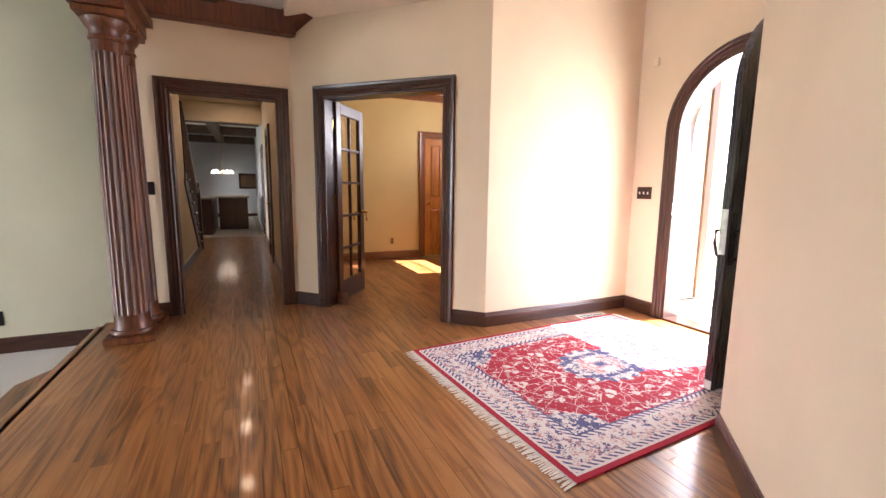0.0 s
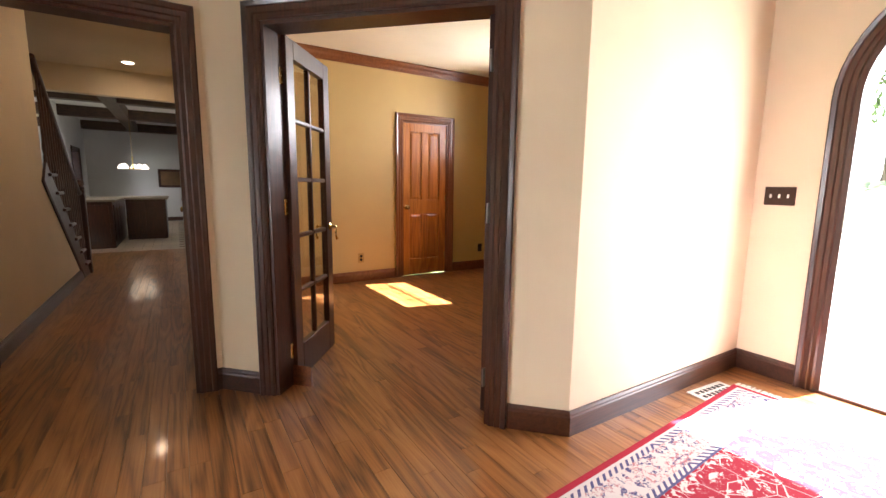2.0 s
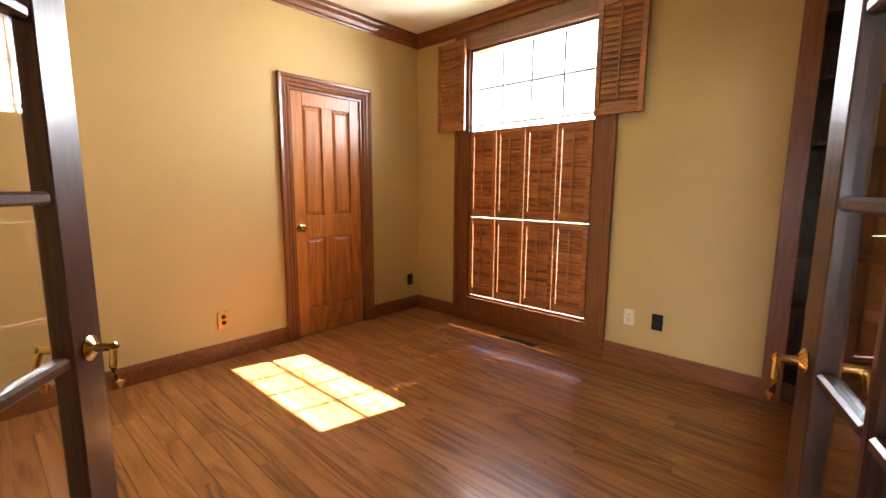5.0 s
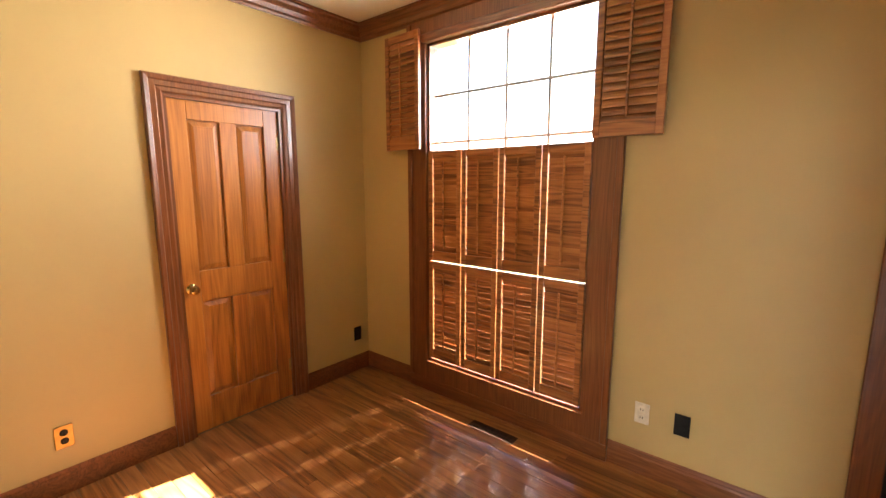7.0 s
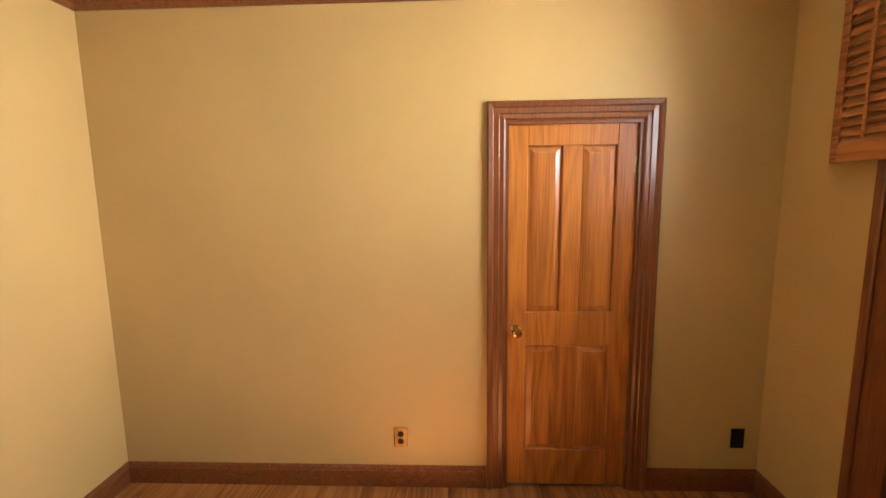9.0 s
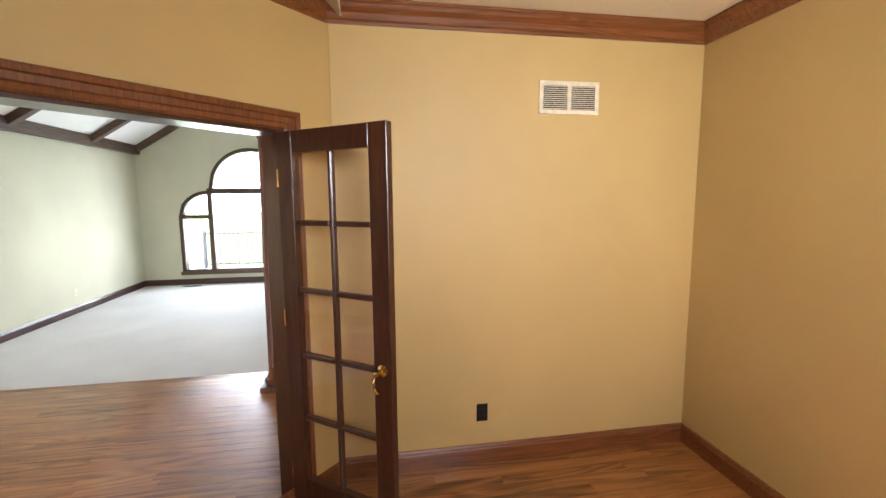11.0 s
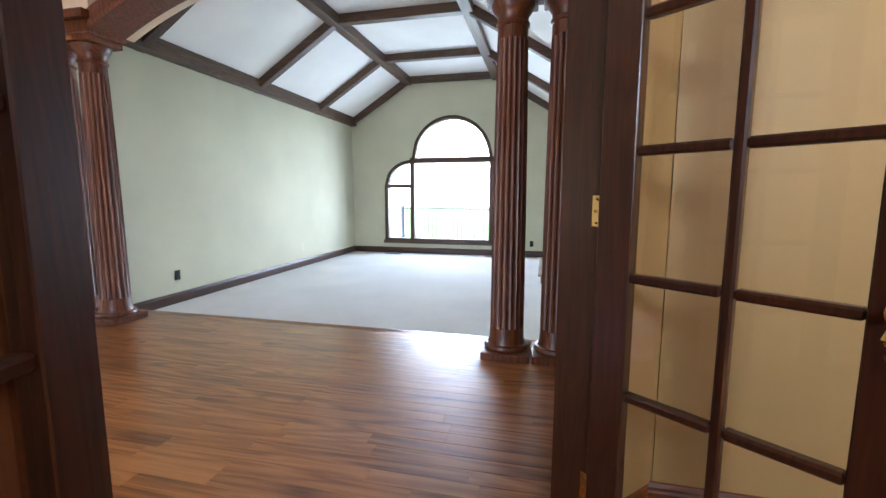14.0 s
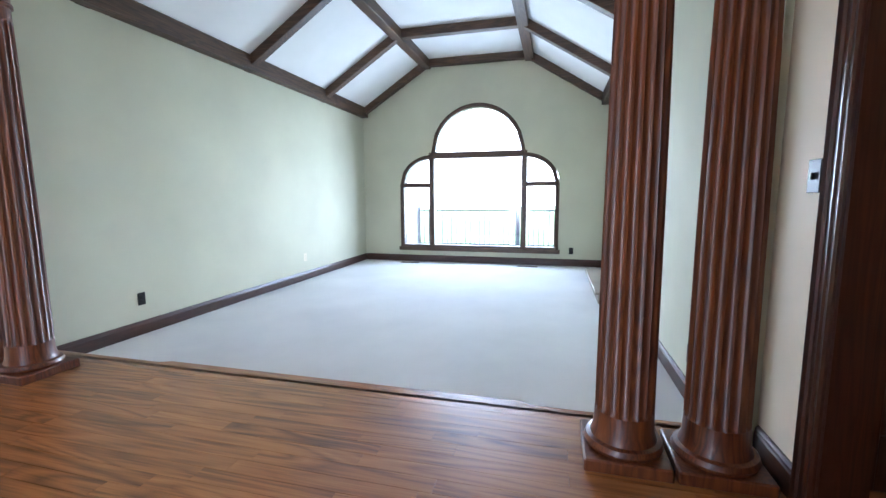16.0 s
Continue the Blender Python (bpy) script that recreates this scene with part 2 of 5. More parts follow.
def rug_material():
    m, n, l, b = nodes_of("persian_rug_pile")
    tc, sep = n.new("ShaderNodeTexCoord"), n.new("ShaderNodeSeparateXYZ")
    l.new(tc.outputs["Object"], sep.inputs[0])

    def mth(op, a, c=None, d=None):
        q = n.new("ShaderNodeMath")
        q.operation = op
        for i, v in enumerate((a, c, d)):
            if v is None:
                continue
            if isinstance(v, (int, float)):
                q.inputs[i].default_value = v
            else:
                l.new(v, q.inputs[i])
        return q.outputs[0]

    def blend(f, a, c):
        q = n.new("ShaderNodeMix")
        q.data_type = "RGBA"
        l.new(f, q.inputs[0])
        for i, v in ((6, a), (7, c)):
            if isinstance(v, tuple):
                q.inputs[i].default_value = (*v, 1)
            else:
                l.new(v, q.inputs[i])
        return q.outputs[2]

    red, ivory, navy, pink = (0.37, 0.010, 0.032), (0.66, 0.60, 0.57), (0.085, 0.085, 0.20), (0.46, 0.20, 0.22)
    ax, ay = mth("ABSOLUTE", sep.outputs[0]), mth("ABSOLUTE", sep.outputs[1])
    dist = mth("MINIMUM", mth("SUBTRACT", 1.05, ax), mth("SUBTRACT", 0.81, ay))
    mirror = n.new("ShaderNodeCombineXYZ")
    l.new(ax, mirror.inputs[0])
    l.new(ay, mirror.inputs[1])

    def blobs(scale, lo, hi, smooth=False):
        v = n.new("ShaderNodeTexVoronoi")
        v.inputs["Scale"].default_value = scale
        w = n.new("ShaderNodeTexNoise")
        w.inputs["Scale"].default_value = scale * 1.6
        l.new(mirror.outputs[0], w.inputs["Vector"])
        wv = n.new("ShaderNodeVectorMath")
        wv.operation = "MULTIPLY_ADD"
        wv.inputs[1].default_value = (0.09, 0.09, 0)
        l.new(w.outputs["Color"], wv.inputs[0])
        l.new(mirror.outputs[0], wv.inputs[2])
        l.new(wv.outputs[0], v.inputs["Vector"])
        return v, mth("LESS_THAN", v.outputs[0], hi)

    v1, f1 = blobs(14, 0, 0.30)
    _, f2 = blobs(14, 0, 0.13)
    v3, f3 = blobs(31, 0, 0.25)
    v4, f4 = blobs(46, 0, 0.2)
    field = blend(f4, red, pink)
    field = blend(f3, field, ivory)
    field = blend(f1, field, ivory)
    field = blend(f2, field, pink)
    vines = n.new("ShaderNodeTexVoronoi")
    vines.feature = "DISTANCE_TO_EDGE"
    vines.inputs["Scale"].default_value = 9
    l.new(mirror.outputs[0], vines.inputs["Vector"])
    field = blend(mth("LESS_THAN", vines.outputs[0], 0.012), field, ivory)
    # corner pieces and the medallion
    ell = mth("SQRT", mth("ADD", mth("POWER", mth("DIVIDE", ax, 0.30), 2.0), mth("POWER", mth("DIVIDE", ay, 0.25), 2.0)))
    ang = mth("ARCTAN2", sep.outputs[1], sep.outputs[0])
    lobed = mth("ADD", ell, mth("MULTIPLY", mth("SINE", mth("MULTIPLY", ang, 16.0)), 0.06))
    _, m1 = blobs(34, 0, 0.50)
    med = blend(m1, navy, ivory)
    inner = blend(mth("LESS_THAN", lobed, 0.55), med, blend(m1, ivory, pink))
    core = blend(mth("LESS_THAN", lobed, 0.16), inner, navy)
    field = blend(mth("LESS_THAN", lobed, 1.0), field, core)
    cor = mth("SQRT", mth("ADD", mth("POWER", mth("DIVIDE", mth("SUBTRACT", 0.80, ax), 0.24), 2.0), mth("POWER", mth("DIVIDE", mth("SUBTRACT", 0.56, ay), 0.21), 2.0)))
    field = blend(mth("LESS_THAN", cor, 1.0), field, med)
    _, b1 = blobs(30, 0, 0.36)
    _, b2 = blobs(40, 0, 0.33)
    band = blend(b2, blend(b1, ivory, navy), pink)
    dots = mth("GREATER_THAN", mth("SINE", mth("MULTIPLY", mth("ADD", ax, ay), 150.0)), 0.2)
    stripe = blend(dots, ivory, navy)
    out = field
    for edge, col in ((0.255, navy), (0.245, stripe), (0.215, band), (0.075, stripe), (0.045, ivory), (0.030, red)):
        out = blend(mth("LESS_THAN", dist, edge), out, col)
    l.new(out, b.inputs["Base Color"])
    b.inputs["Roughness"].default_value = 0.95
    f = n.new("ShaderNodeTexNoise")
    f.inputs["Scale"].default_value = 400
    l.new(tc.outputs["Object"], f.inputs["Vector"])
    bp = n.new("ShaderNodeBump")
    bp.inputs["Strength"].default_value, bp.inputs["Distance"].default_value = 0.5, 0.003
    l.new(f.outputs[0], bp.inputs["Height"])
    l.new(bp.outputs[0], b.inputs["Normal"])
    return m


RUG = rug_material()

# ---- mesh helpers ----


def box(bm, a, b, m=None):
    x0, y0, z0 = a
    x1, y1, z1 = b
    vs = [bm.verts.new(Vector(p) if m is None else m @ Vector(p)) for p in
          ((x0, y0, z0), (x1, y0, z0), (x1, y1, z0), (x0, y1, z0), (x0, y0, z1), (x1, y0, z1), (x1, y1, z1), (x0, y1, z1))]
    for f in ((0, 3, 2, 1), (4, 5, 6, 7), (0, 1, 5, 4), (1, 2, 6, 5), (2, 3, 7, 6), (3, 0, 4, 7)):
        bm.faces.new([vs[i] for i in f])


def bevelled(a, b, r=0.004, m=None):
    bm = bmesh.new()
    box(bm, a, b, m)
    bmesh.ops.bevel(bm, geom=bm.edges[:], offset=r, segments=1, affect="EDGES")
    return bm


def mesh_of(name, bm, *mats, smooth=False):
    bmesh.ops.recalc_face_normals(bm, faces=bm.faces[:])
    me = bpy.data.meshes.new(name)
    bm.to_mesh(me)
    bm.free()
    for m in mats:
        me.materials.append(m)
    if smooth:
        me.shade_smooth()
        me.set_sharp_from_angle(angle=radians(40))
    return me


def thing(name, bm, mat, label="", category="", group="", kind="", m=None, smooth=False):
    ob = new(name, mesh_of(name, bm, mat, smooth=smooth))
    if m is not None:
        ob.matrix_world = m
    return tagged(ob, label, category, group, kind)


def empty(name, m, label="", category="", group="", kind=""):
    ob = new(name)
    ob.matrix_world = m
    return tagged(ob, label, category, group, kind)


def part(name, bm, mat, parent, label="", smooth=False, m=None):
    ob = new(name, mesh_of(name, bm, mat, smooth=smooth))
    ob.parent = parent
    if m is not None:
        ob.matrix_basis = m
    return tagged(ob, label)


def shared(name, me, parent, m, label=""):
    ob = new(name, me)
    ob.parent = parent
    ob.matrix_basis = m
    return tagged(ob, label)


def lathe(bm, profile, segs=24, m=None, flutes=0, depth=0.0):
    rings = []
    for r, z, *fl in profile:
        ring = []
        for k in range(segs):
            a = 2 * math.pi * k / segs
            rr = r
            if fl and fl[0]:
                rr = r - depth * abs(math.sin(a * flutes / 2)) ** 0.6
            p = Vector((rr * math.cos(a), rr * math.sin(a), z))
            ring.append(bm.verts.new(p if m is None else m @ p))
        rings.append(ring)
    for a, b in zip(rings, rings[1:]):
        for k in range(segs):
            bm.faces.new((a[k], a[(k + 1) % segs], b[(k + 1) % segs], b[k]))
    bm.faces.new(rings[0][::-1])
    bm.faces.new(rings[-1])


def sweep(bm, pts, profile, to3, closed=False, caps=True):
    """Run a moulding profile (u outward, v proud) along a 2D path with mitred corners; to3(x, y, v) gives the place."""
    n = len(pts)
    segn = []
    for i in range(n if closed else n - 1):
        a, b = pts[i], pts[(i + 1) % n]
        d = math.hypot(b[0] - a[0], b[1] - a[1])
        segn.append((-(b[1] - a[1]) / d, (b[0] - a[0]) / d))
    rings = []
    for i in range(n):
        n1 = segn[i - 1] if (i > 0 or closed) else segn[0]
        n2 = segn[i % len(segn)] if (i < n - 1 or closed) else segn[-1]
        k = 1 + n1[0] * n2[0] + n1[1] * n2[1]
        mx, my = (n1[0] + n2[0]) / k, (n1[1] + n2[1]) / k
        rings.append([bm.verts.new(to3(pts[i][0] + mx * u, pts[i][1] + my * u, v)) for u, v in profile])
    k = len(profile)
    for i in range(n if closed else n - 1):
        a, b = rings[i], rings[(i + 1) % n]
        for j in range(k):
            bm.faces.new((a[j], a[(j + 1) % k], b[(j + 1) % k], b[j]))
    if caps and not closed:
        bm.faces.new(rings[0])
        bm.faces.new(rings[-1][::-1])


def tube(bm, pts, r, segs=8):
    """A round bar along a 3D polyline."""
    rings = []
    for i, p in enumerate(pts):
        d = (Vector(pts[min(i + 1, len(pts) - 1)]) - Vector(pts[max(i - 1, 0)])).normalized()
        q = d.to_track_quat("Z", "Y")
        rings.append([bm.verts.new(Vector(p) + q @ Vector((r * math.cos(2 * math.pi * k / segs), r * math.sin(2 * math.pi * k / segs), 0))) for k in range(segs)])
    for a, b in zip(rings, rings[1:]):
        for k in range(segs):
            bm.faces.new((a[k], a[(k + 1) % segs], b[(k + 1) % segs], b[k]))
    bm.faces.new(rings[0][::-1])
    bm.faces.new(rings[-1])


CASING = [(0.0, 0.0), (0.0, 0.012), (0.010, 0.018), (0.030, 0.014), (0.036, 0.020), (0.062, 0.018), (0.068, 0.026), (0.088, 0.030), (0.095, 0.024), (0.095, 0.0)]
BASE = [(0.0, 0.0), (0.016, 0.0), (0.016, 0.095), (0.012, 0.104), (0.012, 0.112), (0.006, 0.125), (0.0, 0.128)]
CROWN = [(0.0, 0.0), (0.010, 0.0), (0.016, 0.014), (0.030, 0.022), (0.042, 0.048), (0.066, 0.070), (0.074, 0.086), (0.088, 0.092), (0.088, 0.105), (0.0, 0.105)]


def frame2(a, b):
    """A pose at a whose x runs to b on plan; its y is the left-hand side."""
    return pose(a[0], a[1], 0, 0, 0, math.degrees(math.atan2(b[1] - a[1], b[0] - a[0])))


def wall(name, a, b, th, z0, z1, openings, near, far, label):
    """A wall from a to b, with th to its left; the near side is the face on the line. Openings: (s0, s1, zb, zt)."""
    length = math.hypot(b[0] - a[0], b[1] - a[1])
    bm = bmesh.new()
    cuts = sorted({0.0, length, *[o[0] for o in openings], *[o[1] for o in openings]})
    for s0, s1 in zip(cuts, cuts[1:]):
        mid = (s0 + s1) / 2
        o = next((o for o in openings if o[0] < mid < o[1]), None)
        if o is None:
            box(bm, (s0, 0, z0), (s1, th, z1))
        else:
            if o[2] > z0:
                box(bm, (s0, 0, z0), (s1, th, o[2]))
            if o[3] < z1:
                box(bm, (s0, 0, o[3]), (s1, th, z1))
    bmesh.ops.recalc_face_normals(bm, faces=bm.faces[:])
    for f in bm.faces:
        f.material_index = 1 if f.normal.y > 0.5 else 0
    ob = new(name, mesh_of(name, bm, near, far))
    ob.matrix_world = frame2(a, b)
    return tagged(ob, label, "wall", kind="structure")


def casing(name, m, s0, s1, zt, mat, label, face=-1.0, y0=0.0, z0=0.0, four=False):
    """A moulded door surround in a wall's own frame, with its jamb lining. face -1: on the near side; +1: on the far side at y0."""
    bm = bmesh.new()
    path = [(s1, z0), (s1, zt), (s0, zt), (s0, z0)]
    path = path[::-1]
    sweep(bm, path, CASING, lambda x, z, v: Vector((x, y0 + face * (v + 0.001), z)), closed=four)
    return thing(name, bm, mat, label, "door casing", kind="structure", m=m)


def lining(name, m, s0, s1, zt, th, mat, label="stained wooden jamb lining of the opening"):
    bm = bmesh.new()
    box(bm, (s0 - 0.002, -0.004, 0), (s0 + 0.018, th + 0.004, zt))
    box(bm, (s1 - 0.018, -0.004, 0), (s1 + 0.002, th + 0.004, zt))
    box(bm, (s0 + 0.018, -0.004, zt - 0.018), (s1 - 0.018, th + 0.004, zt + 0.002))
    return thing(name, bm, mat, label, "door jamb", kind="structure", m=m)


def baseboard(name, pts, mat, z=0.0, label="moulded stained wooden baseboard along the wall"):
    bm = bmesh.new()
    sweep(bm, pts, BASE, lambda x, y, v: Vector((x, y, z + v)))
    return thing(name, bm, mat, label, "baseboard", kind="structure")


def slab(name, pts, z0, z1, mat, label, category, kind="structure"):
    bm = bmesh.new()
    lo, hi = [bm.verts.new((x, y, z0)) for x, y in pts], [bm.verts.new((x, y, z1)) for x, y in pts]
    bm.faces.new(lo[::-1])
    bm.faces.new(hi)
    for i in range(len(pts)):
        j = (i + 1) % len(pts)
        bm.faces.new((lo[i], lo[j], hi[j], hi[i]))
    return thing(name, bm, mat, label, category, kind=kind)


# ---- structure: foyer ----
A, B = (0.45, 4.435), (1.85, 3.03)
HALL_M, DIAG_M = frame2((-1.25, 4.435), A), frame2(A, B)
wall("wall_north", (-1.25, 4.435), (0.50, 4.435), 0.13, 0, 3.9, [(0.67, 1.575, 0, 2.025)], CREAM, CREAM, "cream painted foyer wall with the hall opening")
wall("wall_diagonal", A, B, 0.15, 0, 3.9, [(0.362, 1.585, 0, 2.035)], CREAM, GOLD, "diagonal wall, cream towards the foyer and gold in the study")
wall("wall_vestibule_north", B, (4.65, 3.03), 0.13, 0, 3.9, [], CREAM, GOLD, "cream vestibule wall beside the front door")
wall("wall_vestibule_south", (3.515, 1.11), (2.05, 1.11), 0.13, 0, 3.9, [], CREAM, CREAM, "cream vestibule wall behind the open front door")
wall("wall_diagonal_south", (2.05, 1.11), (0.54, -0.40), 0.13, 0, 3.9, [], CREAM, CREAM, "cream diagonal foyer wall")
wall("wall_south", (0.54, -0.40), (-1.25, -0.40), 0.13, 0, 3.9, [(0.515, 1.235, 0, 2.025)], CREAM, CREAM, "cream foyer wall with a cased opening")

# front wall with its arched doorway
DC, DR, DSPRING = 2.02, 0.573, 1.715


def arch_wall(name, x0, x1, ya, yb, z1, centre, r, spring, mat, label):
    bm = bmesh.new()
    box(bm, (x0, ya, -0.2), (x1, centre - r, z1))
    box(bm, (x0, centre + r, -0.2), (x1, yb, z1))
    n = 24
    for k in range(n):
        a0, a1 = math.pi * k / n, math.pi * (k + 1) / n
        p0, p1 = (centre + r * math.cos(a0), spring + r * math.sin(a0)), (centre + r * math.cos(a1), spring + r * math.sin(a1))
        q = [(p0[0], p0[1]), (p0[0], z1), (p1[0], z1), (p1[0], p1[1])]
        f, g = [bm.verts.new((x0, y, z)) for y, z in q], [bm.verts.new((x1, y, z)) for y, z in q]
        bm.faces.new(f)
        bm.faces.new(g[::-1])
        bm.faces.new((f[0], g[0], g[3], f[3]))
    bmesh.ops.remove_doubles(bm, verts=bm.verts[:], dist=0.0001)
    return thing(name, bm, mat, label, "wall", kind="structure")


arch_wall("wall_east", 3.515, 3.68, 0.9, 3.03, 3.9, DC, DR, DSPRING, CREAM, "cream entrance wall with an arched doorway")
bm = bmesh.new()
ARCH = [(DC + DR, 0.0)] + [(DC + DR * math.cos(math.pi * k / 24), DSPRING + DR * math.sin(math.pi * k / 24)) for k in range(25)] + [(DC - DR, 0.0)]
sweep(bm, ARCH[::-1], CASING, lambda y, z, v: Vector((3.514 - v, y, z)))
thing("trim_front_door", bm, TRIM, "dark stained arched casing round the front door", "door casing", kind="structure")
bm = bmesh.new()
sweep(bm, ARCH[::-1], [(-0.03, 0.0), (0.002, 0.0), (0.002, 0.20), (-0.03, 0.20)], lambda y, z, v: Vector((3.505 + v, y, z)))
thing("jamb_front_door", bm, TRIM, "dark arched door frame with a weather strip", "door frame", kind="structure")
thing("threshold", bevelled((3.50, DC - DR, -0.01), (3.72, DC + DR, 0.018)), TRIM_H, "worn wooden threshold of the front door", "threshold", kind="structure")

casing("trim_hall", HALL_M, 0.67, 1.575, 2.025, TRIM, "dark stained moulded casing of the hall opening")
casing("trim_hall_back", HALL_M, 0.67, 1.575, 2.025, TRIM, "dark stained casing on the hall side", 1.0, 0.13)
lining("jamb_hall", HALL_M, 0.67, 1.575, 2.025, 0.13, TRIM)
casing("trim_study", DIAG_M, 0.362, 1.585, 2.035, TRIM, "dark stained moulded casing of the double glazed doors")
casing("trim_study_back", DIAG_M, 0.362, 1.585, 2.035, WARM, "red-brown casing on the study side of the double doors", 1.0, 0.15)
lining("jamb_study", DIAG_M, 0.362, 1.585, 2.035, 0.15, TRIM)
SOUTH_M = frame2((0.54, -0.40), (-1.25, -0.40))
casing("trim_south", SOUTH_M, 0.515, 1.235, 2.025, TRIM, "dark stained casing of the south opening")
lining("jamb_south", SOUTH_M, 0.515, 1.235, 2.025, 0.13, TRIM)
wall("wall_beyond_south", (0.6, -1.6), (-1.4, -1.6), 0.1, 0, 3.0, [], CREAM, CREAM, "plain cream wall beyond the south opening")

D = ((B[0] - A[0]) / 1.983, (B[1] - A[1]) / 1.983)
along = lambda s: (A[0] + D[0] * s, A[1] + D[1] * s)
baseboard("baseboard", [along(1.682), B, (3.515, 3.03), (3.515, 2.645)][::-1], TRIM_H)
baseboard("baseboard", [(0.418, 4.435), A, along(0.265)][::-1], TRIM_H)
baseboard("baseboard", [(-1.0, 4.435), (-0.676, 4.435)][::-1], TRIM_H)
baseboard("baseboard", [(3.515, 1.345), (3.515, 1.11), (2.05, 1.11), (0.54, -0.40), (0.125, -0.40)][::-1], TRIM_H)
baseboard("baseboard", [(-0.795, -0.40), (-1.0, -0.40)][::-1], TRIM_H)

# ---- structure: vaulted ceilings and beams ----


def vault(name, x0, x1, ys, yn, ze, zt, run, mat, label):
    bm = bmesh.new()
    lo = [(ys, ze), (ys + run, zt), (yn - run, zt), (yn, ze)]
    hi = [(yn, ze + 0.5), (yn - run, zt + 0.3), (ys + run, zt + 0.3), (ys, ze + 0.5)]
    f, g = [bm.verts.new((x0, y, z)) for y, z in lo + hi], [bm.verts.new((x1, y, z)) for y, z in lo + hi]
    for i in range(8):
        j = (i + 1) % 8
        bm.faces.new((f[i], f[j], g[j], g[i]))
    for q in (f, g):
        for a, b, c, d in ((0, 1, 6, 7), (1, 2, 5, 6), (2, 3, 4, 5)):
            bm.faces.new((q[a], q[b], q[c], q[d]))
    return thing(name, bm, mat, label, "ceiling", kind="structure")


def beam_between(p, q, w, h, mat, label="dark stained wooden ceiling beam", up=(0, 0, 1)):
    """A square beam from p to q; p and q lie on the middle of its underside."""
    p, q = Vector(p), Vector(q)
    d = (q - p).normalized()
    side = d.cross(Vector(up)).normalized()
    top = side.cross(d).normalized()
    m = Matrix((side, d, top)).transposed().to_4x4()
    m.translation = p
    return thing("beam", bevelled((-w / 2, 0, 0), (w / 2, (q - p).length, h), 0.006), mat, label, "beam", "ceiling beams", "structure", m=m)


GS, GN, GRUN, GE, GT = -0.17, 4.40, 1.34, 2.78, 3.62
vault("ceiling_great_room", -7.12, -1.15, GS - 0.1, GN + 0.1, GE - 0.075, GT, GRUN + 0.1, WHITE, "white panelled vault of the great room")
for x in (-6.95, -5.48, -3.72, -1.80):
    beam_between((x, GS, GE - 0.14), (x, GS + GRUN, GT - 0.14), 0.12, 0.16, BEAM_Y)
    beam_between((x, GN, GE - 0.14), (x, GN - GRUN, GT - 0.14), 0.12, 0.16, BEAM_Y)
    beam_between((x, GS + GRUN - 0.03, GT - 0.125), (x, GN - GRUN + 0.03, GT - 0.125), 0.12, 0.16, BEAM_Y)
for y, z in ((GS + 0.04, GE - 0.13), (GS + GRUN, GT - 0.15), (GN - GRUN, GT - 0.15), (GN - 0.04, GE - 0.13)):
    beam_between((-7.02, y, z), (-1.2, y, z), 0.15, 0.18, BEAM)
vault("ceiling_foyer", -1.15, 4.7, -0.55, 4.58, 2.66, 3.75, 1.42, WHITE, "white panelled vault of the foyer")
beam_between((-0.70, 4.37, 2.59), (0.50, 4.37, 2.59), 0.13, 0.20, COLWOOD)
beam_between((-0.20, 4.44, 2.65), (-0.20, 3.10, 3.60), 0.13, 0.16, BEAM_Y)
beam_between((0.44, 4.40, 2.60), (1.73, 3.07, 3.58), 0.15, 0.19, COLWOOD)
beam_between((-1.0, 3.10, 3.60), (1.74, 3.10, 3.60), 0.13, 0.16, BEAM)

# ---- structure: study ----
OX0, OX1, OY1, OC = 0.595, 4.22, 6.805, 2.74
wall("wall_study_north", (0.40, OY1), (4.40, OY1), 0.13, 0, 2.9, [(2.41, 3.11, 0, 2.045)], GOLD, GOLD, "gold painted study wall with a panelled door")
wall("wall_study_east", (OX1, 6.93), (OX1, 3.76), 0.09, 0, 2.9, [(0.82, 2.01, 0.235, 2.49)], GOLD, BRICK, "gold painted study wall with a tall window")
wall("wall_study_west", (OX0, 4.51), (OX0, 6.94), 0.215, 0, 2.9, [], GOLD, CREAM, "gold painted study wall with an air return grille")
wall("wall_bookcase_back", (4.58, 3.9), (4.58, 3.0), 0.1, 0, 2.9, [], SHELFWOOD, BRICK, "wall behind the built-in bookcase")
# unseen, added behind the panelled door to stop light leaking under it
wall("closet_light_blocker", (2.6, 6.95), (3.7, 6.95), 0.06, -0.02, 2.9, [], GOLD, GOLD, "unseen wall added to block light under the panelled door")
bm = bmesh.new()
box(bm, (0.4, 3.10, OC), (4.30, 6.95, OC + 0.12))
box(bm, (4.30, 3.10, OC), (4.68, 3.90, OC + 0.12))
thing("ceiling_study", bm, OFFCEIL, "smooth ivory painted study ceiling", "ceiling", kind="structure")
crown_pts = [(OX0, 4.49), (1.75, 3.335), (1.92, 3.16), (OX1, 3.16), (OX1, OY1), (OX0, OY1)]
bm = bmesh.new()
sweep(bm, crown_pts, CROWN, lambda x, y, v: Vector((x, y, OC - 0.107 + v)), closed=True)
thing("trim_crown", bm, WARM_H, "red-brown stained crown moulding round the study", "crown moulding", kind="structure")
STUDY_M = frame2((0.40, OY1), (4.40, OY1))
casing("trim_closet", STUDY_M, 2.41, 3.11, 2.045, WARM, "red-brown moulded casing of the panelled door")
lining("jamb_closet", STUDY_M, 2.41, 3.11, 2.045, 0.13, WARM)
baseboard("baseboard", [(OX1, 4.77), (OX1, 3.76)][::-1], WARM_H)
